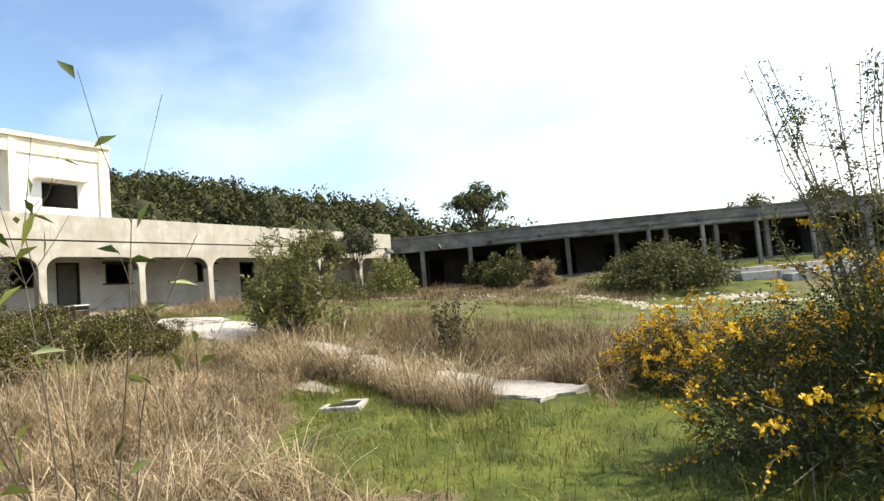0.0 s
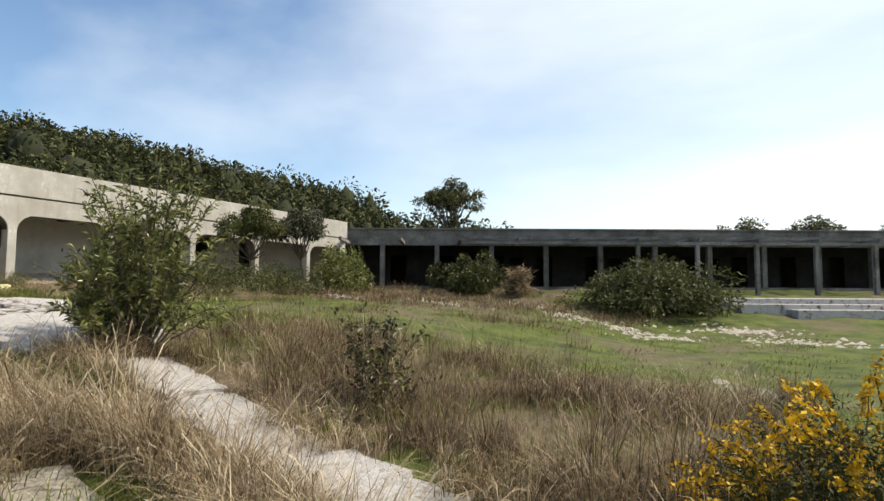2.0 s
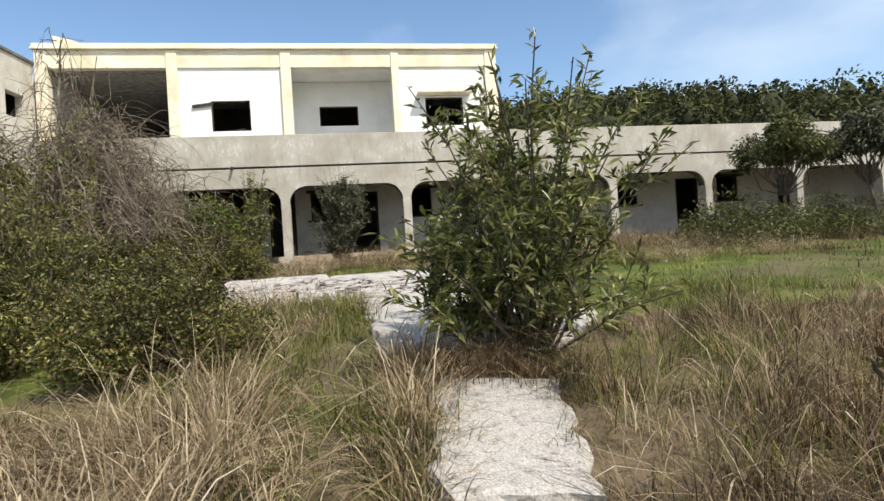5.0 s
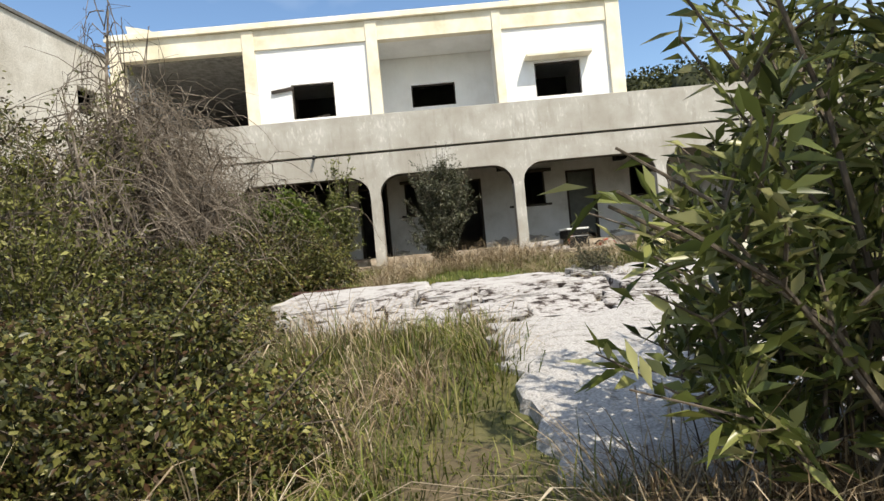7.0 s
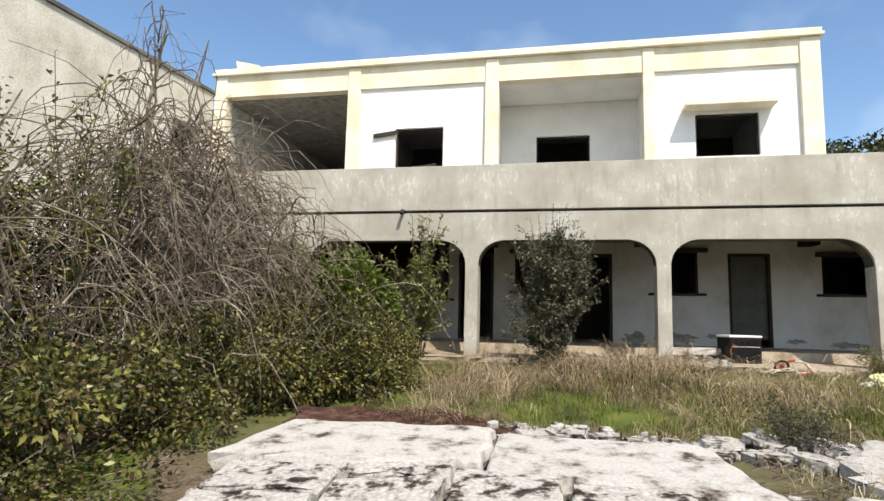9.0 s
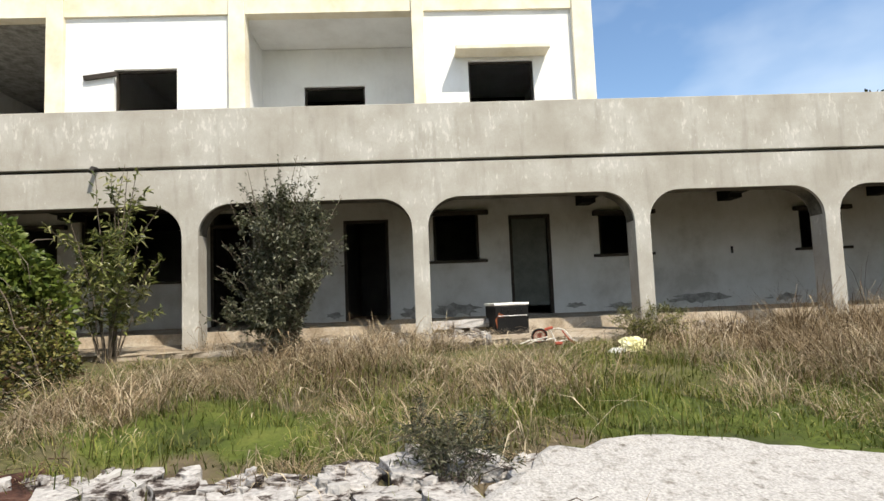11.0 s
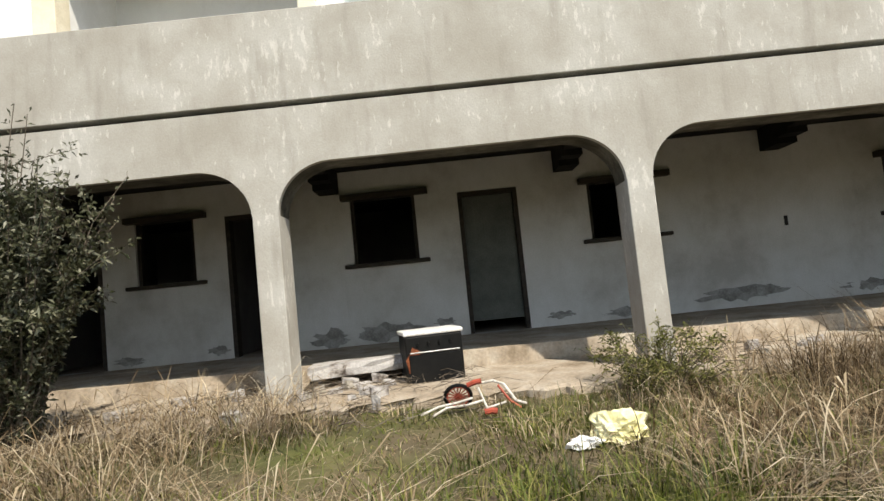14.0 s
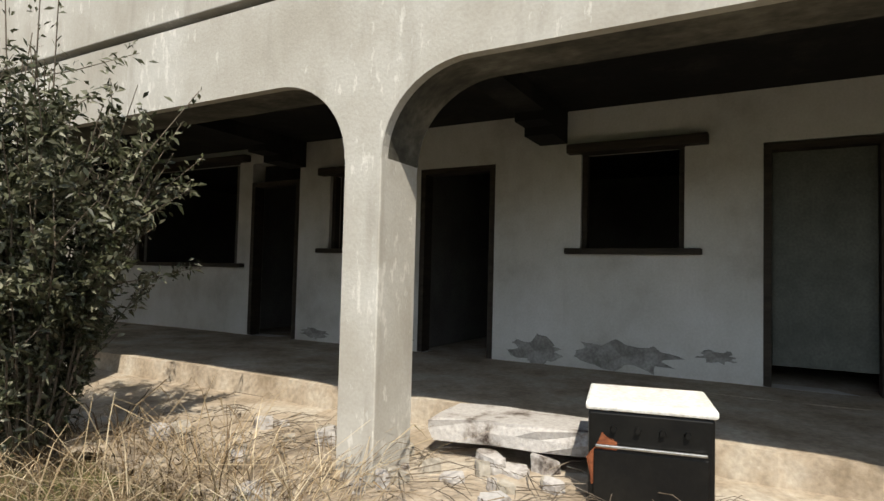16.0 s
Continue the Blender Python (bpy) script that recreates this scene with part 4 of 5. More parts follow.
grass("dry_grass", L_DRY, 1100, 28, (-11.75, -7.6, 3.2, 16.0), lambda x, y: (clear_of_walk(x, y) > 0.6) & patchy(x, y, 1.1, -0.1) & ((np.abs(y - 8.4) > 1.2) | (x > -10)), (0.3, 0.75), 0.007, (0.4, 1.3), 0.09, 3, "pale dry grass lying over in front of the arcade")
grass("brown_grass", L_BROWN, 750, 26, (-11.75, -7.8, 3.2, 16.0), lambda x, y: (clear_of_walk(x, y) > 0.6) & patchy(x, y, 0.9, 0.1) & ((np.abs(y - 8.4) > 1.2) | (x > -10)), (0.25, 0.6), 0.008, (0.3, 1.2), 0.1, 22, "brown withered grass in front of the arcade")
grass("brown_grass", L_BROWN, 420, 26, (-11.6, -9.0, 10.3, 15.8), lambda x, y: x > -11.6 + 0.5 * np.sin(2 * y), (0.45, 0.85), 0.008, (0.2, 0.9), 0.09, 41, "tall brown tussocks in front of the arcade")
grass("dry_grass", L_DRY, 130, 26, (-11.6, -8.6, 10.2, 15.8), lambda x, y: x < 0, (0.4, 0.8), 0.007, (0.3, 1.0), 0.08, 42, "pale stalks among the brown tussocks")
grass("green_grass", L_GREEN, 3500, 15, (-11.2, -5.6, 2.6, 15.0), lambda x, y: ~bare(x, y) & ((x > -9.8) | patchy(x, y, 1.4, 0.2)), (0.08, 0.3), 0.007, (0.3, 1.0), 0.08, 4, "fresh green grass with weeds")
grass("dry_grass", L_DRY, 900, 24, (-8.6, -5.4, 3.2, 14.0), lambda x, y: ~bare(x, y) & (clear_of_walk(x, y) > 0.35) & patchy(x, y, 1.3, 0.0), (0.25, 0.6), 0.006, (0.4, 1.3), 0.08, 13, "thin pale dry grass tufts lying over")
grass("green_grass", L_GREEN, 4300, 14, (3.4, 9.6, -4.0, 5.4), lambda x, y: ~bare(x, y) & (lawn_near(x, y) | (clear_of_walk(x, y) < 0.6) | ((x > 5.2) & (y > 2.5))), (0.06, 0.24), 0.007, (0.2, 1.0), 0.08, 5, "short green lawn grass")
grass("green_grass", L_GREEN, 3800, 9, (-9.0, 10.0, 10.0, 26.0), lambda x, y: patchy(x, y, 0.5, -0.6), (0.05, 0.18), 0.016, (0.2, 1.0), 0.14, 6, "green meadow grass")
grass("brown_grass", L_BROWN, 1500, 18, (-10.8, 4.0, 13.5, 29.0), lambda x, y: (y > 17 + 0.9 * np.maximum(x + 4, 0)) | patchy(x, y, 0.45, 0.45), (0.2, 0.6), 0.016, (0.2, 0.9), 0.18, 7, "patches of brown dry grass in the meadow")
grass("green_grass", L_GREEN, 1150, 18, (-3.7, 3.2, 3.0, 5.0), lambda x, y: ~bare(x, y) & (clear_of_walk(x, y) > 0.3), (0.12, 0.42), 0.008, (0.2, 1.0), 0.09, 8, "lush green grass beside the brambles")
grass("dry_grass", L_DRY, 230, 24, (-3.4, 2.8, 3.3, 5.1), lambda x, y: ~bare(x, y) & (clear_of_walk(x, y) > 0.42), (0.35, 0.75), 0.007, (0.3, 1.1), 0.07, 9, "yellowing tall grass beside the path")
grass("green_grass", L_GREEN, 2600, 15, (-3.0, 9.0, 5.0, 12.0), lambda x, y: ~bare(x, y) & ~(patchy(x, y, 0.9, 0.25)), (0.15, 0.55), 0.008, (0.2, 1.0), 0.1, 10, "green grass among the dry stalks")
grass("dry_grass", L_DRY, 320, 24, (-0.5, 6.6, 4.0, 6.2), lambda x, y: (path_distance(x, y) < 0.62) & (path_distance(x, y) > 0.3) & (clear_of_walk(x, y) > 0.5), (0.25, 0.6), 0.007, (0.3, 1.1), 0.07, 14, "dry tufts growing over the path's edge")


grass("dry_grass", L_DRY, 320, 30, (0.9, 5.0, 2.9, 4.15), lambda x, y: ~bare(x, y) & ~lawn_near(x, y) & (clear_of_walk(x, y) > 0.5), (0.6, 0.95), 0.007, (0.25, 0.9), 0.07, 25, "tall pale grass before the path")
grass("dry_grass", L_DRY, 330, 28, (2.0, 6.1, 2.9, 4.3), lambda x, y: (path_distance(x, y) > 0.42) & (path_distance(x, y) < 1.2) & (y < 5.4 - 0.2 * x) & (clear_of_walk(x, y) > 0.4), (0.62, 0.98), 0.007, (0.25, 0.9), 0.08, 28, "tall tussocks of pale grass beside the path")
grass("dry_grass", L_DRY, 36, 26, (2.9, 4.25, 4.85, 5.5), lambda x, y: clear_of_walk(x, y) > 0.5, (0.3, 0.5), 0.007, (0.3, 1.0), 0.07, 26, "dry tuft growing through the path")
grass("dry_grass", L_DRY, 620, 26, (0.4, 5.9, 1.2, 5.0), lambda x, y: ~bare(x, y) & ~lawn_near(x, y) & (clear_of_walk(x, y) > 0.12), (0.26, 0.46), 0.007, (0.4, 1.2), 0.08, 23, "half-height dry grass leaning over")
grass("green_grass", L_GREEN, 500, 16, (0.0, 6.0, 1.0, 5.0), lambda x, y: ~bare(x, y) & patchy(x, y, 1.5, 0.1), (0.12, 0.34), 0.008, (0.3, 1.0), 0.09, 24, "green grass under the dry stalks")
grass("green_grass", L_GREEN, 1200, 14, (-3.0, 5.2, 3.4, 5.0), lambda x, y: ~bare(x, y) & (clear_of_walk(x, y) < 0.5), (0.06, 0.18), 0.007, (0.3, 1.1), 0.09, 19, "low trodden grass beside the path")
grass("green_grass", L_GREEN, 170, 15, (-5.8, -3.3, 5.8, 7.2), lambda x, y: y > 6.3, (0.08, 0.24), 0.007, (0.3, 1.1), 0.08, 43, "weedy grass beside the broken slabs")
grass("dry_grass", L_DRY, 60, 18, (-5.8, -3.3, 5.8, 7.2), lambda x, y: (y > 6.2) & (clear_of_walk(x, y) > 0.3), (0.12, 0.34), 0.006, (0.5, 1.2), 0.08, 44, "thin dry stalks beside the broken slabs")
grass("green_grass", L_GREEN, 700, 13, (-11.5, -9.2, 6.6, 10.2), lambda x, y: ~bare(x, y), (0.05, 0.2), 0.007, (0.3, 1.2), 0.08, 15, "short weedy grass before the arcade")
grass("green_grass", L_GREEN, 1400, 16, (-9.6, -6.4, 5.6, 13.0), lambda x, y: ~bare(x, y) & patchy(x, y, 1.1, -0.5), (0.14, 0.36), 0.007, (0.3, 1.0), 0.09, 27, "taller fresh grass in the open meadow")
grass("dry_grass", L_DRY, 260, 16, (-11.6, -9.2, 6.6, 10.2), lambda x, y: clear_of_walk(x, y) > 0.3, (0.12, 0.34), 0.006, (0.6, 1.4), 0.08, 16, "thin dry stalks before the arcade")
grass("dry_grass", L_DRY, 300, 30, (-0.2, 5.0, 3.0, 5.4), lambda x, y: (path_distance(x, y) > 0.5) & (path_distance(x, y) < 1.1) & (y < 5.5 - 0.2 * x) & (clear_of_walk(x, y) > 0.5), (0.5, 0.85), 0.007, (0.25, 1.0), 0.07, 17, "tall pale grass along the path")
grass("brown_grass", L_BROWN, 70, 34, (-0.2, 0.6, 5.0, 6.2), lambda x, y: x < 9, (0.25, 0.5), 0.008, (0.3, 1.0), 0.1, 18, "brown withered clumps at the path's end")


def leaf_cloud(centres, dirs, length, width, rng, droop=0.2, fold=0.15):
    """Pointed leaves: two folded halves each, from centres along dirs."""
    n = len(centres)
    d = dirs / np.linalg.norm(dirs, axis=1, keepdims=True)
    ref = rng.normal(size=(n, 3))
    s = np.cross(d, ref)
    s /= np.linalg.norm(s, axis=1, keepdims=True) + 1e-9
    up = np.cross(s, d)
    L = length * rng.uniform(0.6, 1.25, (n, 1))
    W = width * rng.uniform(0.7, 1.2, (n, 1))
    V = np.zeros((n, 4, 3))
    V[:, 0] = centres
    V[:, 1] = centres + d * L * 0.45 - s * W / 2 + up * W * fold
    V[:, 2] = centres + d * L + np.array([0, 0, -1.0]) * L * droop
    V[:, 3] = centres + d * L * 0.45 + s * W / 2 + up * W * fold
    b = (np.arange(n) * 4)[:, None, None]
    F = b + np.array([[0, 1, 2], [0, 2, 3]])[None]
    return V.reshape(-1, 3), F.reshape(-1, 3)


def stems_and_tips(rng, count, h, spread, wander=0.12, forks=2, base=0.1):
    """Stems that rise and fan out from a clump; also the twig lines on which leaves sit."""
    lines = []
    for _ in range(count):
        a = rng.uniform(0, 2 * np.pi)
        r = spread * math.sqrt(rng.uniform(0.02, 1))
        share = 1 - 0.75 * rng.uniform() ** 1.4
        r *= 1.2 - 0.5 * share
        hh = h * share * (1 - 0.12 * (r / spread) ** 2)
        p0 = np.array([base * math.cos(a) * rng.uniform(0.2, 1), base * math.sin(a) * rng.uniform(0.2, 1), -0.05])
        p3 = np.array([r * math.cos(a), r * math.sin(a), hh])
        pts = []
        for t in np.linspace(0, 1, 6):
            p = p0 * (1 - t) + p3 * t
            p[:2] *= 1 - 0.25 * math.sin(math.pi * t)
            pts.append(p + rng.normal(0, wander * 0.3, 3) * t)
        lines.append((np.array(pts), 1.0))
        for _ in range(forks):
            i = rng.integers(2, 5)
            q0 = pts[i]
            q1 = q0 + np.array([rng.normal(0, 0.22), rng.normal(0, 0.22), rng.uniform(0.15, 0.5)]) * h * 0.35
            lines.append((np.array([q0, (q0 + q1) / 2 + rng.normal(0, 0.02, 3), q1]), 0.5))
    return lines


def shrub(name, at, h, spread, stems, leaves, leaf_len, leaf_w, leaf_mat, label, category, seed, stem_r=0.014, low=0.2, along=0.8, forks=2, bark=None, group=""):
    rng = np.random.default_rng(seed)
    ob = thing(name, at, label, category, group)
    lines = stems_and_tips(rng, stems, h, spread, forks=forks)
    bm = bmesh.new()
    for pts, k in lines:
        tube(bm, [tuple(p) for p in pts], stem_r * k, stem_r * 0.3 * k, 5)
    part("branchwork", bm, bark or M_BARK, ob)["kind"] = "stuff"
    per = max(1, leaves // len(lines))
    C, D = [], []
    for pts, k in lines:
        t = rng.uniform(low if k == 1 else 0.0, 1, per) * (len(pts) - 1)
        i = np.minimum(t.astype(int), len(pts) - 2)
        f = (t - i)[:, None]
        c = pts[i] * (1 - f) + pts[i + 1] * f
        ax = pts[-1] - pts[0]
        ax = ax / np.linalg.norm(ax)
        d = rng.normal(0, 1, (per, 3))
        d /= np.linalg.norm(d, axis=1, keepdims=True)
        C.append(c + rng.normal(0, 0.025, c.shape))
        D.append(d + ax * along)
    V, F = leaf_cloud(np.concatenate(C), np.concatenate(D), leaf_len, leaf_w, rng)
    mesh_np("foliage", V, F, leaf_mat, ob)["kind"] = "stuff"
    return ob


def lobes(rng, n, size, flat=0.8, lump=(0.2, 0.44)):
    sx, sy, sz = size
    out = []
    for _ in range(n):
        v = rng.normal(0, 1, 3)
        v /= np.linalg.norm(v)
        v[2] = abs(v[2]) * flat + 0.05
        r = rng.uniform(0.45, 0.95)
        out.append((v * r * np.array([sx, sy, sz]), rng.uniform(*lump)))
    return out


def lobe_leaves(rng, lob, size, per):
    sx, sy, sz = size
    C, D = [], []
    for c, r in lob:
        d = rng.normal(0, 1, (per, 3))
        d /= np.linalg.norm(d, axis=1, keepdims=True)
        rad = r * rng.uniform(0.6, 1.1, (per, 1))
        C.append(c + d * rad * np.array([sx, sy, sz]) * np.array([1, 1, 0.85]))
        D.append(d + rng.normal(0, 0.6, (per, 3)))
    C, D = np.concatenate(C), np.concatenate(D)
    keep = C[:, 2] > 0.0
    return C[keep], D[keep]


def mound(name, at, size, n_lobes, per, leaf_len, leaf_w, mat, label, category, seed, second=None, group="", twigs=40, lump=(0.2, 0.44)):
    """A dense low bush: overlapping lobes of small leaves on twigs."""
    rng = np.random.default_rng(seed)
    ob = thing(name, at, label, category, group)
    lob = lobes(rng, n_lobes, size, 0.8, lump)
    bm = bmesh.new()
    for _ in range(twigs):
        c, r = lob[rng.integers(len(lob))]
        e = c * rng.uniform(0.8, 1.38) + rng.normal(0, 0.1, 3)
        m = c * 0.5 + rng.normal(0, 0.08, 3)
        tube(bm, [(c[0] * 0.15, c[1] * 0.15, -0.08), tuple(m), tuple(e)], 0.012, 0.003, 4)
    part("branchwork", bm, M_BARK, ob)["kind"] = "stuff"
    C, D = lobe_leaves(rng, lob, size, per)
    V, F = leaf_cloud(C, D, leaf_len, leaf_w, rng)
    mesh_np("foliage", V, F, mat, ob)["kind"] = "stuff"
    if second is not None:
        smat, sname, share, slen, sw = second
        clump = np.sin(6.1 * C[:, 0] + 1) * np.sin(5.3 * C[:, 1]) * np.sin(6.7 * C[:, 2] + 2)
        pick = (rng.uniform(size=len(C)) < share * np.clip(0.75 + 2.2 * clump, 0.05, 1.6)) & (C[:, 2] > 0.3 * size[2])
        V, F = leaf_cloud(C[pick] * 1.03, D[pick], slen, sw, rng)
        mesh_np(sname, V, F, smat, ob)["kind"] = "stuff"
    return ob


def tree(name, at, h, trunk_h, size, n_lobes, per, leaf_len, leaf_w, mat, label, seed, trunk_r=0.1, group="", lump=(0.16, 0.36)):
    """A trunk with limbs to each lobe of an uneven crown."""
    rng = np.random.default_rng(seed)
    ob = thing(name, at, label, "tree", group)
    bm = bmesh.new()
    lean = rng.normal(0, 0.06 * h, 2)
    top = (lean[0], lean[1], trunk_h)
    tube(bm, [(0, 0, -0.2), (lean[0] * 0.3, lean[1] * 0.3, trunk_h * 0.5), top], trunk_r, trunk_r * 0.6, 8)
    lob = []
    for c, r in lobes(rng, n_lobes, size, 1.0, lump):
        c = c + np.array([top[0], top[1], h - size[2] * 1.15])
        lob.append((c, r))
        mid = (np.array(top) + c) / 2 + rng.normal(0, 0.06 * h, 3)
        tube(bm, [top, tuple(mid), tuple(c)], trunk_r * 0.45, trunk_r * 0.1, 5)
    part("trunk", bm, M_BARK, ob)
    C, D = [], []
    for c, r in lob:
        d = rng.normal(0, 1, (per, 3))
        d /= np.linalg.norm(d, axis=1, keepdims=True)
        C.append(c + d * r * rng.uniform(0.3, 1.1, (per, 1)) * np.array(size))
        D.append(d + rng.normal(0, 0.7, (per, 3)))
    V, F = leaf_cloud(np.concatenate(C), np.concatenate(D), leaf_len, leaf_w, rng)
    mesh_np("crown", V, F, mat, ob)["kind"] = "stuff"
    return ob


def ground_at(x, y):
    return (x, y, hz(x, y))


# oleander by the path and the saplings at the arcade
shrub("oleander_bush", ground_at(-0.12, 6.12), 2.6, 1.7, 48, 7600, 0.128, 0.03, L_OLEANDER, "bushy green oleander with long narrow leaves", "bush", 21, 0.016, 0.5, 1.0, 4)
shrub("oleander_shoots", ground_at(-0.2, 5.68), 1.35, 1.1, 30, 2500, 0.14, 0.034, L_OLEANDER, "low spreading oleander shoots at the foot of the bush", "bush", 28, 0.01, 0.5, 1.0, 3)
shrub("oleander_sapling", ground_at(-11.35, 2.15), 2.75, 0.85, 20, 2800, 0.13, 0.032, L_OLEANDER, "slender oleander sapling before the arcade", "bush", 22, 0.013, 0.35)
shrub("olive_bush", ground_at(-11.25, 4.58), 2.45, 1.15, 64, 25000, 0.066, 0.024, L_OLIVE, "dense grey-green wild olive bush before the arcade", "bush", 23, 0.009, 0.1, 0.5, 4)
shrub("olive_shoots", ground_at(-11.2, 4.5), 2.8, 0.6, 16, 3000, 0.062, 0.02, L_OLIVE, "upright leafy shoots of a wild olive", "bush", 29, 0.01, 0.3)
shrub("young_shrub", ground_at(3.85, 6.1), 1.25, 0.7, 26, 1000, 0.08, 0.034, L_BRAMBLE, "small dark leafy shrub among brown grass", "shrub", 24, 0.008, 0.1)
shrub("weed_shrub", ground_at(-11.2, 9.6), 0.52, 0.75, 50, 4200, 0.055, 0.011, L_SPRAY, "low green weed at a column's foot", "shrub", 25, 0.006, 0.1)
shrub("young_tree", ground_at(7.0, -1.75), 2.4, 1.0, 10, 70, 0.13, 0.034, L_VINE, "thin young tree with few bright leaves", "tree", 26, 0.005, 0.4)
shrub("grey_shrub", ground_at(-6.3, 6.55), 0.42, 0.5, 40, 1800, 0.06, 0.008, L_OLIVE, "spiky grey-green herb beside the slab", "shrub", 27, 0.004, 0.0)

# gorse in flower, beside the start of the walk
def gorse(at, size, n_lobes, per, share, label, seed, sprays):
    """A dense spiny bush with sprays of yellow flowers along its outer shoots."""
    ob = mound("gorse_bush", at, size, n_lobes, per, 0.055, 0.013, L_GORSE, label, "bush", seed, (L_FLOWER, "blossom", share, 0.03, 0.024), "", 90, (0.12, 0.3))
    rng = np.random.default_rng(seed + 500)
    bm = bmesh.new()
    C, D = [], []
    for _ in range(sprays):
        v = rng.normal(0, 1, 3)
        v[2] = abs(v[2]) * 0.8 + 0.1
        v /= np.linalg.norm(v)
        p = v * np.array(size) * rng.uniform(0.6, 0.95)
        step = v * 0.06 + np.array([0, 0, 0.012])
        pts = [p]
        for _ in range(5):
            step = step + rng.normal(0, 0.014, 3) + np.array([0, 0, -0.012])
            pts.append(pts[-1] + step)
        tube(bm, [tuple(q) for q in pts], 0.006, 0.002, 3)
        pts = np.array(pts)
        for k in range(38):
            t = rng.uniform(0.5, 5)
            a = min(int(t), 4)
            C.append(pts[a] + (pts[a + 1] - pts[a]) * (t - a) + rng.normal(0, 0.014, 3))
            D.append(rng.normal(0, 1, 3))
    part("flowering_shoots", bm, M_BARK, ob)["kind"] = "stuff"
    V, F = leaf_cloud(np.array(C), np.array(D), 0.036, 0.03, rng)
    mesh_np("blossom", V, F, L_FLOWER, ob)["kind"] = "stuff"
    return ob


gorse(ground_at(9.3, 2.0), (0.95, 1.1, 1.3), 60, 260, 0.03, "dense dark gorse with few yellow flowers", 31, 40)
gorse(ground_at(8.05, 5.0), (1.15, 1.05, 1.12), 70, 270, 0.2, "low gorse covered with yellow flowers", 32, 210)
gorse(ground_at(9.6, 4.6), (1.0, 1.3, 1.2), 60, 240, 0.18, "gorse bush speckled with yellow flowers", 33, 150)
shrub("tall_gorse", ground_at(9.75, 2.5), 3.3, 1.0, 26, 5200, 0.05, 0.016, L_FAR, "tall sparse gorse shrub with thin twigs", "bush", 34, 0.01, 0.35)
gorse(ground_at(9.95, 2.2), (0.75, 0.95, 2.0), 70, 240, 0.06, "tall gorse bush with trails of yellow flowers", 35, 60)

# brambles on the left of the path
for i, (x, y, sx, sy, sz) in enumerate(((-0.85, 2.78, 1.2, 1.02, 0.92), (-0.7, 0.9, 1.3, 1.1, 1.1), (-2.5, 2.1, 1.5, 1.1, 1.0), (-4.5, 1.1, 1.6, 1.3, 1.2), (-6.6, 1.2, 1.5, 1.25, 1.35), (-8.3, 1.5, 1.5, 1.3, 1.5), (-1.6, -0.6, 1.6, 1.3, 1.5), (-0.2, -2.2, 1.5, 1.3, 1.2), (-3.8, -1.3, 1.9, 1.4, 1.6), (-9.6, 0.4, 1.1, 1.1, 1.5), (-8.0, 2.2, 1.2, 0.85, 0.8), (-9.7, 1.7, 1.1, 1.0, 1.2))):
    mound("bramble_bush", ground_at(x, y), (sx, sy, sz), 80, 430 if i < 3 else 190, 0.038 if i < 3 else 0.058, 0.021 if i < 3 else 0.031, L_BRAMBLE, "tangled bramble thicket with small leaves", "bush", 50 + i, (L_SPRAY, "young_growth", 0.07 if i < 3 else 0.3, 0.05, 0.028), "brambles", 90, (0.11, 0.24))
mound("vine_bush", ground_at(-10.55, 1.25), (0.75, 0.75, 2.1), 26, 330, 0.1, 0.07, L_VINE, "bright green vine climbing beside the arcade", "vine", 69)
mound("vine_bush", (-10.6, 0.5, 1.7), (1.0, 1.25, 1.5), 24, 380, 0.1, 0.07, L_VINE, "bright green climbing vine", "vine", 66)
mound("wild_olive_thicket", ground_at(-5.7, -1.5), (1.35, 1.4, 4.5), 110, 300, 0.075, 0.034, L_BRAMBLE, "tall dense wild olive thicket above the brambles", "thicket", 67, (L_SPRAY, "young_growth", 0.3, 0.075, 0.026), "", 160, (0.07, 0.2))
mound("wild_olive_thicket", ground_at(-4.2, -0.9), (1.4, 1.3, 2.6), 80, 280, 0.06, 0.036, L_BRAMBLE, "dense leafy thicket above the brambles", "thicket", 68, (L_SPRAY, "young_growth", 0.3, 0.07, 0.026), "", 120, (0.09, 0.24))
shrub("leafy_spray", ground_at(-3.9, 0.1), 2.7, 1.3, 26, 3600, 0.08, 0.03, L_SPRAY, "yellow-green leafy shoots arching out of the thicket", "shrub", 61, 0.01, 0.45)
shrub("leafy_spray", ground_at(-3.0, 0.9), 2.0, 1.2, 24, 3000, 0.07, 0.028, L_SPRAY, "yellow-green leafy shoots arching over the brambles", "shrub", 63, 0.009, 0.45)
shrub("leafy_spray", ground_at(-6.1, -0.2), 3.5, 1.3, 26, 3200, 0.085, 0.032, L_SPRAY, "tall yellow-green leafy shoots in the thicket", "shrub", 62, 0.012, 0.4)


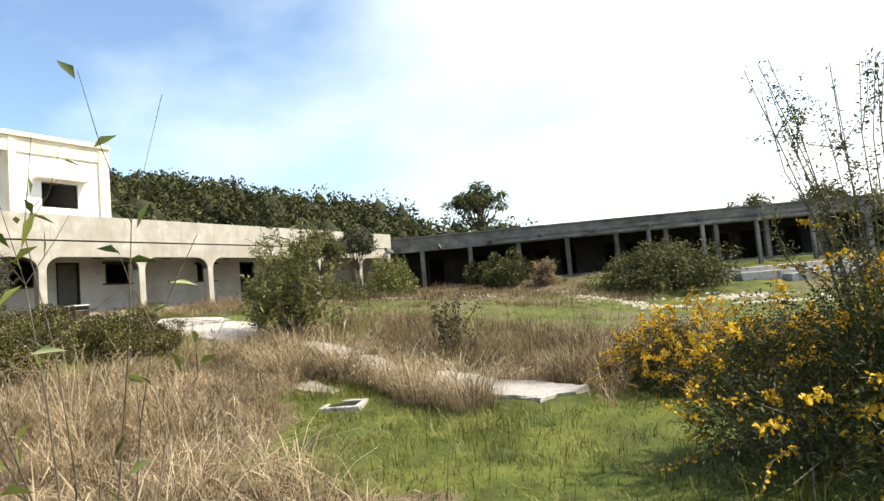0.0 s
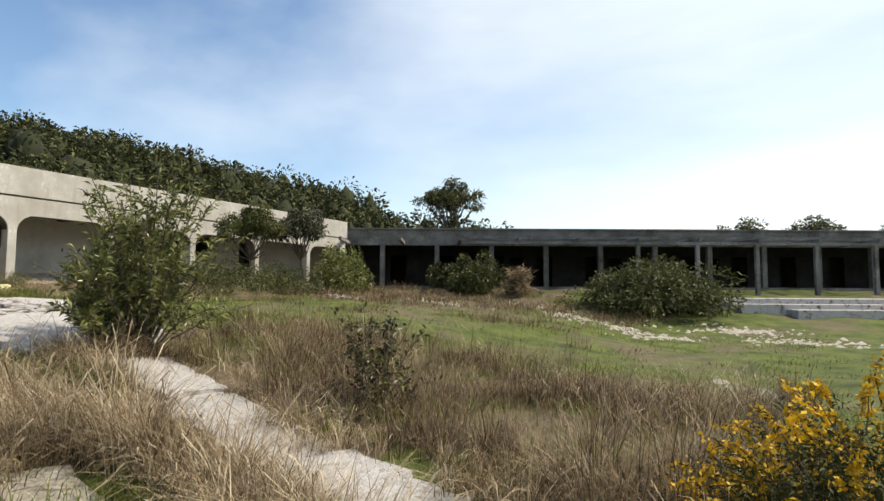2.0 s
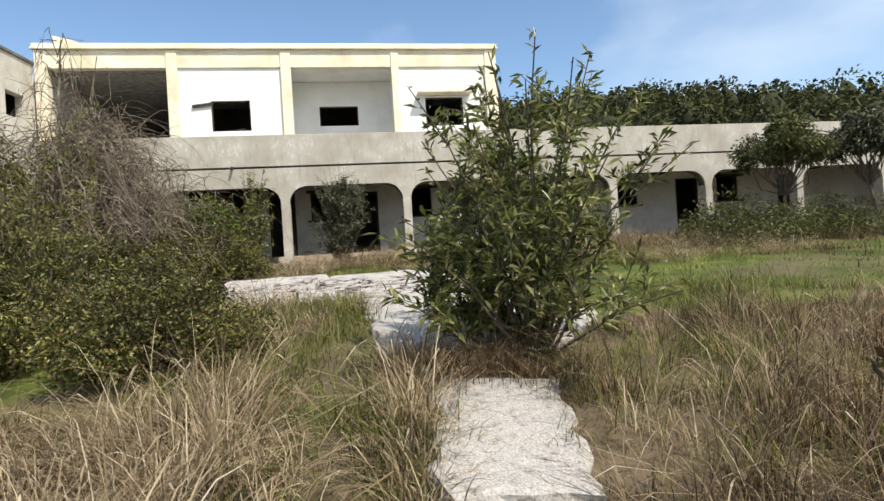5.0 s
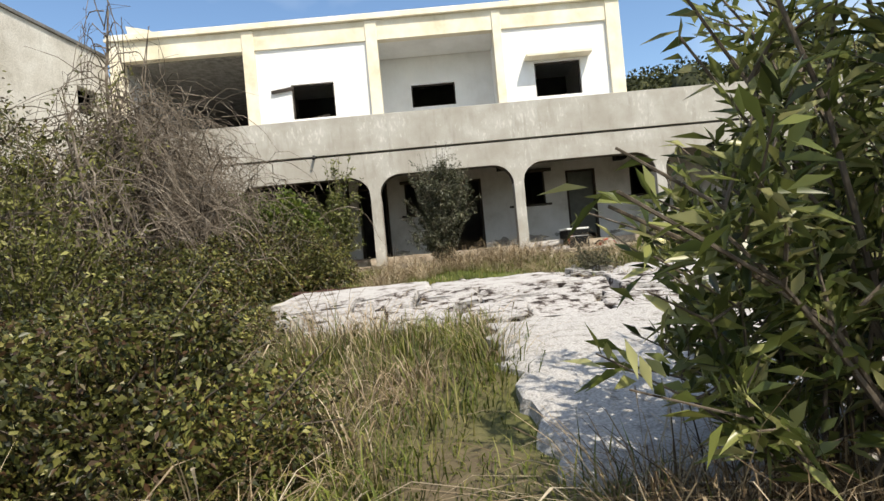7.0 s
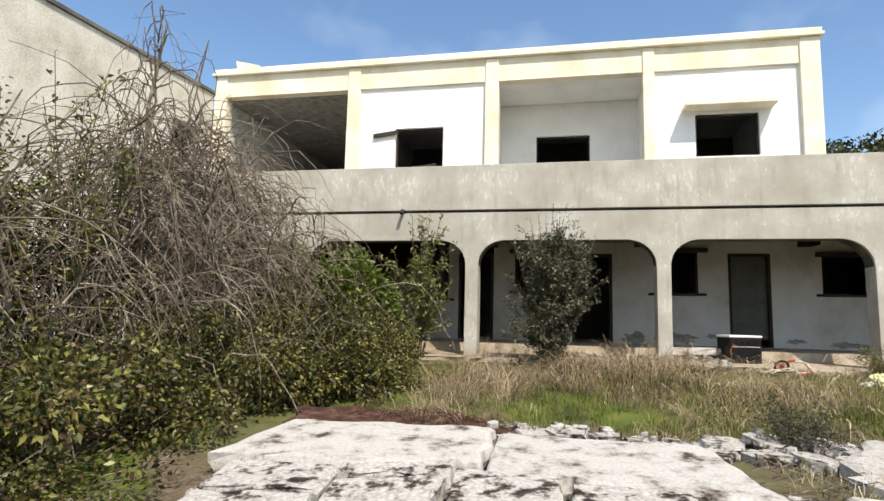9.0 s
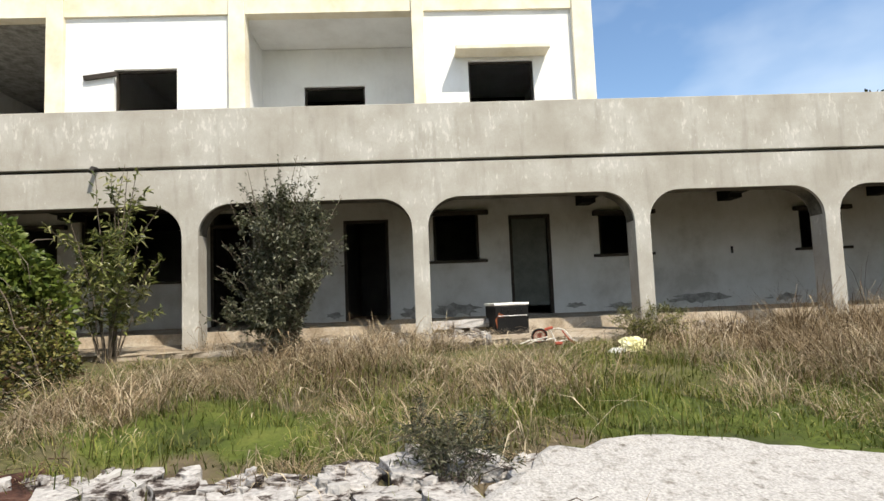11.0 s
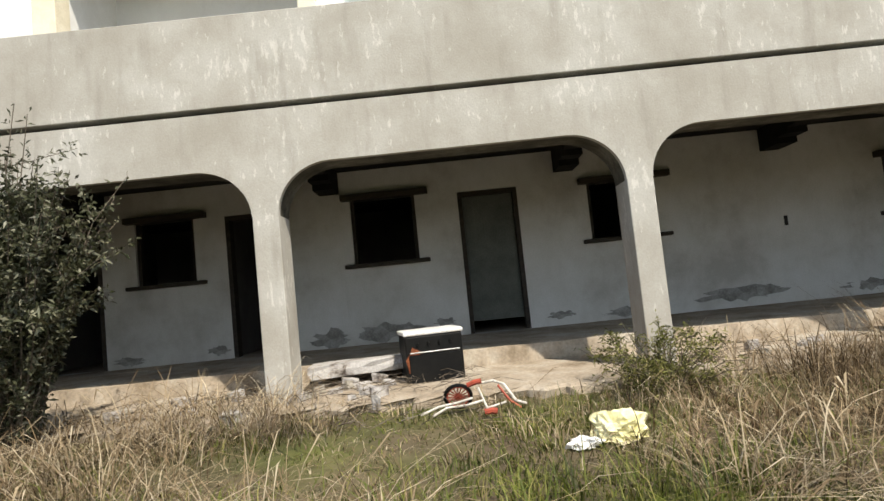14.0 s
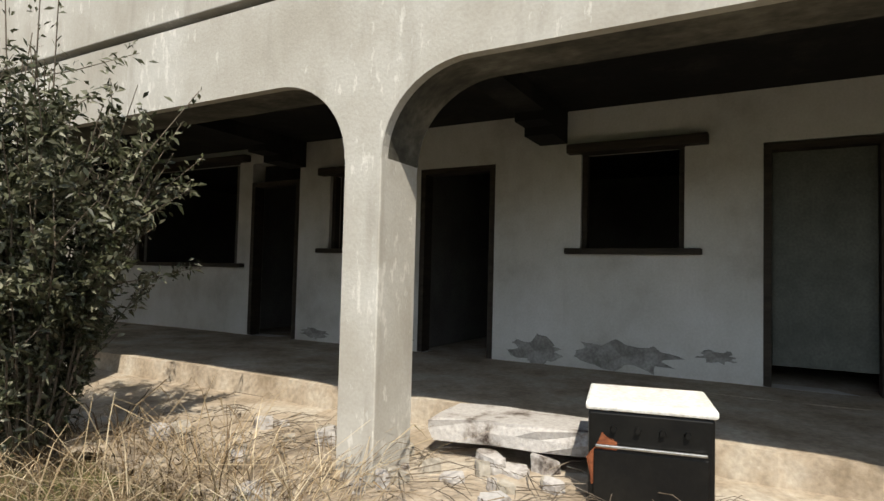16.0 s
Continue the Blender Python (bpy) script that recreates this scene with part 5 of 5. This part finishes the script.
def dead_vine(at, seed, h, n):
    """A dead climber: a leaning stem with many thin hanging shoots."""
    rng = np.random.default_rng(seed)
    ob = thing("dead_vine", at, "grey leafless vine tangle with hanging shoots", "vine")
    for k in range(3):
        bm = bmesh.new()
        for i in range(n):
            a, r = rng.uniform(0, 2 * np.pi), abs(rng.normal(0, 0.8))
            p = np.array([r * math.cos(a), r * math.sin(a), h * rng.uniform(0.25, 0.92) * (1 - 0.12 * r)])
            v = np.array([rng.normal(0, 0.6), rng.normal(0, 0.6), rng.uniform(-0.2, 0.9)])
            size = rng.uniform(0.12, 0.26)
            pts = [tuple(p)]
            for _ in range(int(rng.integers(5, 10))):
                v = v * 0.9 + rng.normal(0, 0.24, 3) + np.array([0, 0, -0.3])
                v /= np.linalg.norm(v)
                p = p + v * size
                if p[2] < 0.1:
                    break
                pts.append(tuple(p))
            if len(pts) > 2:
                tube(bm, pts, rng.uniform(0.004, 0.011), 0.0025, 3)
        part("tangle", bm, M_TWIG, ob)["kind"] = "stuff"
    bm = bmesh.new()
    for k in range(5):
        pts = [(rng.normal(0, 0.15), rng.normal(0, 0.15), -0.1)]
        for t in (0.2, 0.4, 0.6, 0.8, 1.0):
            pts.append((rng.normal(0, 0.16), rng.normal(0, 0.16), h * t * (1.0 + 0.22 * (k < 2))))
        tube(bm, pts, 0.035, 0.006, 6)
    part("stem", bm, M_TWIG, ob)
    return ob


dead_vine(ground_at(-8.2, -0.3), 71, 3.9, 360)
dead_vine(ground_at(-6.9, -0.2), 72, 3.6, 250)


def weeping_tree(at, h, seed):
    """A leafless young tree whose thin branches arch over and hang."""
    rng = np.random.default_rng(seed)
    ob = thing("dead_tree", at, "thin leafless tree with drooping curled branches", "tree")
    trunk = [(0.0, 0.0, -0.1)]
    for t in (0.25, 0.5, 0.75, 1.0):
        trunk.append((rng.normal(0, 0.06), rng.normal(0, 0.06), h * t))
    bm = bmesh.new()
    tube(bm, trunk, 0.05, 0.015, 7)
    part("trunk", bm, M_TWIG, ob)
    for k in range(34):
        t = rng.uniform(0.5, 1.0)
        a, reach, lift = rng.uniform(0, 2 * np.pi), rng.uniform(0.35, 1.15), rng.uniform(0.1, 0.55)
        drop = rng.uniform(0.2, 1.3)
        base = np.array([0.0, 0.0, h * t])
        pts = []
        for q in np.linspace(0, 1, 9):
            pts.append(tuple(base + np.array([math.cos(a) * reach * q ** 0.8, math.sin(a) * reach * q ** 0.8, lift * math.sin(math.pi * min(1.0, 1.3 * q)) - drop * q ** 3]) + rng.normal(0, 0.02, 3)))
        bm = bmesh.new()
        tube(bm, pts, 0.012, 0.003, 4)
        for _ in range(4):
            j = int(rng.integers(3, 8))
            p = np.array(pts[j])
            tube(bm, [tuple(p), tuple(p + rng.normal(0, 0.1, 3)), tuple(p + rng.normal(0, 0.16, 3) + np.array([0, 0, -0.2]))], 0.005, 0.002, 3)
        part("branch", bm, M_TWIG, ob)
    return ob


weeping_tree(ground_at(-8.0, -0.9), 5.1, 79)
for x, y, h in ((-4.9, 0.3, 2.4), (-7.0, 1.0, 2.2), (-3.6, -0.8, 3.0)):
    dead_vine(ground_at(x, y), 74 + int(-10 * x), h, 55)
dead_vine(ground_at(-9.6, -0.3), 73, 3.4, 260)

# bushes and trees of the meadow and along the wing
mound("juniper_bush", ground_at(3.4, 28.3), (3.4, 2.4, 2.4), 36, 480, 0.22, 0.08, L_FAR, "broad dark green bush in the meadow", "bush", 81)
mound("juniper_bush", ground_at(-5.4, 28.0), (1.4, 1.3, 2.2), 20, 300, 0.19, 0.08, L_FAR, "rounded dark bush near the far building", "bush", 82)
mound("juniper_bush", ground_at(-7.6, 29.3), (1.1, 1.0, 1.7), 16, 240, 0.19, 0.08, L_FAR, "small dark bush near the far building", "bush", 83)
mound("juniper_bush", ground_at(-9.9, 22.8), (1.2, 1.6, 2.3), 20, 420, 0.18, 0.06, L_OLEANDER, "green bush at the end of the wing", "bush", 84)
mound("juniper_bush", ground_at(-8.8, 14.8), (1.9, 2.2, 1.3), 24, 300, 0.13, 0.04, L_FAR, "low brown-green thicket before the arcade", "bush", 85)
mound("juniper_bush", ground_at(-9.3, 18.3), (1.5, 1.8, 1.3), 20, 260, 0.14, 0.04, L_FAR, "low brown-green thicket before the arcade", "bush", 86)
tree("small_tree", ground_at(-8.9, 16.2), 3.25, 1.2, (1.05, 1.15, 0.95), 26, 360, 0.13, 0.05, L_FAR, "small round-headed tree before the arcade", 87, 0.06)
tree("small_tree", ground_at(-9.0, 19.3), 3.5, 1.4, (1.15, 1.2, 1.0), 26, 360, 0.13, 0.05, L_OLIVE, "small round-headed tree with a pale trunk", 88, 0.06)
shrub("orange_grass_clump", ground_at(-3.0, 28.2), 1.5, 1.1, 60, 2600, 0.4, 0.02, L_DRY, "tawny clump of reeds", "reeds", 89, 0.006, 0.0)
tree("tall_tree", (-21.5, 54.0, 2.5), 10.2, 4.2, (4.2, 2.8, 2.7), 40, 130, 0.36, 0.13, L_FAR, "tall ragged tree behind the far building", 90, 0.22, "", (0.09, 0.24))
for x, y, h in ((6.5, 47.5, 6.0), (12.0, 52.0, 6.4), (17.0, 50.0, 6.2), (26.0, 50.0, 6.6)):
    tree("small_tree", (x, y, 0.4), h, 2.0, (2.4, 1.8, 1.5), 12, 120, 0.35, 0.1, L_FAR, "tree showing over the far roof", int(x * 3), 0.1)


def hillside(seed, count):
    """Pine wood on the hill, far off."""
    rng = np.random.default_rng(seed)
    az = np.radians(rng.uniform(20, 116, count))
    r = rng.uniform(40, 92, count)
    x, y = 7 - r * np.sin(az), 1 + r * np.cos(az)
    ok = (x < -22) | (y > 46)
    x, y = x[ok], y[ok]
    z = height(x, y)
    bm = bmesh.new()
    bmesh.ops.create_icosphere(bm, subdivisions=2, radius=1.0)
    ball = np.array([v.co[:] for v in bm.verts])
    ball_f = np.array([[v.index for v in f.verts] for f in bm.faces])
    bm.free()
    C, D, BV, BF = [], [], [], []
    for k, (xi, yi, zi) in enumerate(zip(x, y, z)):
        h = rng.uniform(1.8, 4.6) * (1.35 if rng.uniform() < 0.18 else 1.0)
        wdt = h * rng.uniform(0.38, 0.62)
        m = 165
        d = rng.normal(0, 1, (m, 3))
        d /= np.linalg.norm(d, axis=1, keepdims=True)
        t = rng.uniform(0.15, 0.93, m)
        rad = wdt * np.sqrt(np.clip(1.08 - t, 0, 1)) * np.clip(3 * t, 0, 1) * rng.uniform(0.8, 1.12, m)
        C.append(np.stack([xi + d[:, 0] * rad, yi + d[:, 1] * rad, zi + h * t], -1))
        D.append(d + np.array([0, 0, 0.5]))
        bump = 1 + rng.normal(0, 0.13, (len(ball), 1))
        b = ball * bump
        taper = 1.05 - 0.42 * b[:, 2:3]
        BV.append(np.array([xi, yi, zi + h * 0.42]) + np.concatenate([b[:, :2] * taper * wdt * 0.42, b[:, 2:3] * h * 0.36], 1))
        BF.append(ball_f + k * len(ball))
    V, F = leaf_cloud(np.concatenate(C), np.concatenate(D), 0.5, 0.27, rng)
    # Solid cores fill the crowns; their darker colour stands for inner shade.
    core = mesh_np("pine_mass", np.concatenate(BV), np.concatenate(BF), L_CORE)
    tagged(core, "solid inner crowns of the pine wood, shade in their colour", "woodland", kind="stuff")
    ob = mesh_np("pine_wood", V, F, L_PINE)
    tagged(ob, "dense dark green pine wood on the hillside", "woodland", kind="stuff")


hillside(5, 1500)

# ---- things in front of the arcade ----
oven = thing("old_cooker", (-12.52, 7.8, 0.87), "black rusty cooker with a white enamel top", "cooker", rz=12)
oven.scale = (0.95, 0.9, 1.0)
part("body", box(-0.25, 0.25, -0.31, 0.31, 0.0, 0.52, 0.015), M_BLACK, oven)
part("top", box(-0.265, 0.265, -0.325, 0.325, 0.522, 0.562, 0.014), M_WHITE, oven, "white enamel top")
part("oven_door", box(0.252, 0.268, -0.28, 0.28, 0.03, 0.34, 0.006), M_BLACK, oven)
part("handle", box(0.27, 0.285, -0.27, 0.27, 0.355, 0.368, 0.004), M_STEEL, oven, "steel handle bar")
part("rust_patch", slab_mesh([(0.0, 0.0), (0.11, 0.02), (0.13, 0.2), (0.05, 0.24), (-0.02, 0.12)], 0.0, 0.004, 0.012, 9), M_RUST, oven, "rust patch").matrix_basis = Matrix.Translation((0.258, -0.29, 0.18)) @ Matrix(((0, 0, 1, 0), (1, 0, 0, 0), (0, 1, 0, 0), (0, 0, 0, 1)))
for k in range(4):
    bm = bmesh.new()
    bmesh.ops.create_cone(bm, cap_ends=True, segments=14, radius1=0.017, radius2=0.013, depth=0.025, matrix=Matrix.Translation((0.262, -0.18 + 0.12 * k, 0.44)) @ Matrix.Rotation(radians(90), 4, "Y"))
    part("knob", bm, M_BLACK, oven)


def toy_bike(at):
    b = thing("toy_tricycle", at, "broken red and white toy tricycle lying in the grass", "tricycle")
    ring = [(0.05 * math.sin(a), 0.13 * math.cos(a), 0.15 + 0.13 * math.sin(a)) for a in np.linspace(0, 2 * math.pi, 29)]
    bm = bmesh.new()
    tube(bm, ring, 0.02, 0.02, 8)
    wh = part("wheel", bm, M_BLACK, b, "black tyre")
    bm = bmesh.new()
    tube(bm, [(p[0], p[1] * 0.86, 0.15 + (p[2] - 0.15) * 0.86) for p in ring], 0.012, 0.012, 6)
    part("rim", bm, M_RED, wh, "red plastic rim")
    for k in range(8):
        a = math.pi * k / 8
        bm = bmesh.new()
        tube(bm, [(0.05 * math.sin(a) * j, 0.115 * math.cos(a) * j, 0.15 + 0.115 * math.sin(a) * j) for j in (-1, 0, 1)], 0.007, 0.007, 5)
        part("spoke", bm, M_RED, wh)
    for pts, r, m, nm in (([(0.14, -0.38, 0.02), (0.1, -0.2, 0.08), (0.06, 0.0, 0.1), (0.05, 0.14, 0.13)], 0.013, M_BIKE, "frame_tube"),
                          ([(0.2, -0.26, 0.01), (0.14, -0.12, 0.07), (0.1, 0.08, 0.07), (0.08, 0.24, 0.1)], 0.013, M_BIKE, "frame_tube"),
                          ([(0.05, 0.2, 0.24), (0.07, 0.24, 0.12), (0.14, 0.28, 0.0)], 0.012, M_BIKE, "fork"),
                          ([(0.0, 0.22, 0.27), (-0.02, 0.36, 0.28), (0.02, 0.46, 0.24), (0.1, 0.56, 0.07), (0.12, 0.66, 0.03)], 0.016, M_BIKE, "handlebar"),
                          ([(0.06, 0.4, 0.24), (0.12, 0.5, 0.08), (0.15, 0.6, 0.0)], 0.012, M_RED, "handlebar_strip"),
                          ([(0.14, 0.28, 0.03), (0.13, 0.46, 0.07)], 0.012, M_BIKE, "pedal_arm"),
                          ([(0.02, 0.1, 0.26), (0.03, 0.17, 0.29), (0.04, 0.24, 0.3)], 0.03, M_RED, "seat"),
                          ([(0.2, 0.24, 0.0), (0.2, 0.31, 0.01), (0.2, 0.36, 0.0)], 0.035, M_RED, "pedal")):
        bm = bmesh.new()
        tube(bm, pts, r, r, 8)
        part(nm, bm, m, b)
    return b


toy_bike((-11.15, 8.03, hz(-11.15, 8.03) + 0.03)).scale = (0.76, 0.76, 0.7)


def crumpled(name, at, size, mat, label, category, seed, rz=0):
    bm = bmesh.new()
    bmesh.ops.create_icosphere(bm, subdivisions=4, radius=1.0)
    for v in bm.verts:
        p = v.co.copy()
        n1 = noise.noise(p * 1.7 + Vector((seed, 0, 0)))
        n2 = noise.noise(p * 4.5 + Vector((0, seed, 0)))
        v.co = Vector((p.x * size[0], p.y * size[1], max(p.z, -0.25) * size[2])) * (1 + 0.55 * n1 + 0.25 * n2)
    ob = part(name, bm, mat)
    ob.matrix_basis = pose(*at, 0, 0, rz)
    return tagged(ob, label, category)


crumpled("foam_scrap", (-10.15, 8.95, hz(-10.15, 8.95) + 0.04), (0.14, 0.155, 0.11), M_FOAM, "crumpled pale yellow foam scrap in the grass", "scrap", 3)
crumpled("foam_scrap", (-10.05, 8.72, hz(-10.05, 8.72) + 0.02), (0.06, 0.09, 0.04), M_WHITE, "small white scrap in the grass", "scrap", 8)
for i in range(40):
    y = rr.uniform(5.0, 7.4) if i < 32 else rr.uniform(10.2, 13.5)
    x = rr.uniform(-12.55, -12.1) if i < 16 else rr.uniform(-12.4, -11.4)
    s = rr.uniform(0.02, 0.075)
    ol = [(x + s * math.cos(a + rr.uniform(-0.3, 0.3)), y + 1.3 * s * math.sin(a + rr.uniform(-0.3, 0.3))) for a in (0.3, 1.6, 2.9, 4.3, 5.5)]
    tagged(part("rubble_stone", slab_mesh(ol, max(0.95, hz(x, y)) + rr.uniform(0.03, 0.09), 0.12, 0.012, 200 + i, (rr.uniform(-0.3, 0.3), rr.uniform(-0.3, 0.3))), M_SLAB if i % 3 else M_ROCK), "white plaster rubble on the arcade floor", "rubble", "rubble in the arcade")
broken_slab([(-12.42, 6.58), (-12.92, 6.5), (-13.0, 7.2), (-12.95, 7.66), (-12.55, 7.62), (-12.5, 7.1)], 1.18, 0.13, 301, (0.03, 0.02), "rough white broken floor edge in the arcade", M_SLAB)

for i, (y, z, w, h) in enumerate(((7.15, 1.3, 0.62, 0.2), (7.95, 1.36, 0.22, 0.09), (6.3, 1.28, 0.35, 0.2), (9.6, 1.3, 0.25, 0.08), (10.6, 1.25, 0.6, 0.1), (12.2, 1.35, 0.9, 0.16), (4.7, 1.28, 0.2, 0.1), (3.4, 1.25, 0.3, 0.1), (14.0, 1.3, 0.5, 0.12))):
    ol = [(0.8 * w * math.cos(a) * rr.uniform(0.55, 1.15), 0.65 * h * math.sin(a) * rr.uniform(0.5, 1.3)) for a in np.linspace(0, 2 * math.pi, 26)[:-1]]
    ob = part("plaster_loss", slab_mesh(ol, 0.0, 0.006, 0.008, 400 + i), M_LOSS, back, "bare grey patch where plaster has fallen")
    ob.matrix_basis = Matrix.Translation((-14.994, y, z)) @ Matrix(((0, 0, 1, 0), (1, 0, 0, 0), (0, 1, 0, 0), (0, 0, 0, 1)))


def litter(name, n, region, seed, label, mat=None):
    """Fallen dry stalks and twigs, lying about."""
    rng = np.random.default_rng(seed)
    bm = bmesh.new()
    for _ in range(n):
        x, y = rng.uniform(region[0], region[1]), rng.uniform(region[2], region[3])
        a, q = rng.uniform(0, math.pi), rng.uniform(0.12, 0.45)
        z = max(hz(x, y), 0.95 if x < -11.5 else -9.0) + rng.uniform(0.01, 0.07)
        dx, dy = math.cos(a) * q, math.sin(a) * q
        tube(bm, [(x, y, z), (x + dx * 0.5, y + dy * 0.5 + rng.normal(0, 0.02), z + rng.uniform(0.0, 0.06)), (x + dx, y + dy, z)], rng.uniform(0.002, 0.005), 0.0015, 4)
    ob = part(name, bm, mat or M_TWIG)
    tagged(ob, label, "litter", kind="stuff")


litter("twig_litter", 240, (-5.8, -3.4, 5.7, 7.1), 94, "dry twigs and stalks beside the broken slabs")
litter("twig_litter", 160, (-4.9, -3.3, 1.9, 2.9), 95, "dry twigs and stalks beside the brambles")
litter("needle_litter", 260, (-6.75, -5.95, 2.5, 4.25), 93, "rusty needles and twigs on the bare soil", M_SOIL)
litter("twig_litter", 420, (-12.5, -10.8, 4.6, 8.2), 91, "dry twigs and stalks strewn before the arcade")
litter("twig_litter", 260, (-12.4, -10.6, 9.6, 14.5), 92, "dry twigs and stalks strewn before the arcade")

sp = thing("drain_spout", (FX, 1.7, GROOVE + 0.05), "short dark drain spout in the parapet joint", "drain", kind="structure")
bm = bmesh.new()
tube(bm, [(-0.1, 0, 0.0), (0.12, 0, -0.02), (0.16, 0, -0.08)], 0.035, 0.035, 10)
part("pipe", bm, M_DARK, sp)
so = thing("wall_socket", (-15.0, 12.95, 2.24), "small black plate for the shade in an empty socket hole", "socket", kind="structure")
# Thin black plate; the hole's shaded inside is put in its colour.
part("socket_box", box(0.002, 0.012, -0.025, 0.025, 0.0, 0.14, 0.003), M_DARK, so)
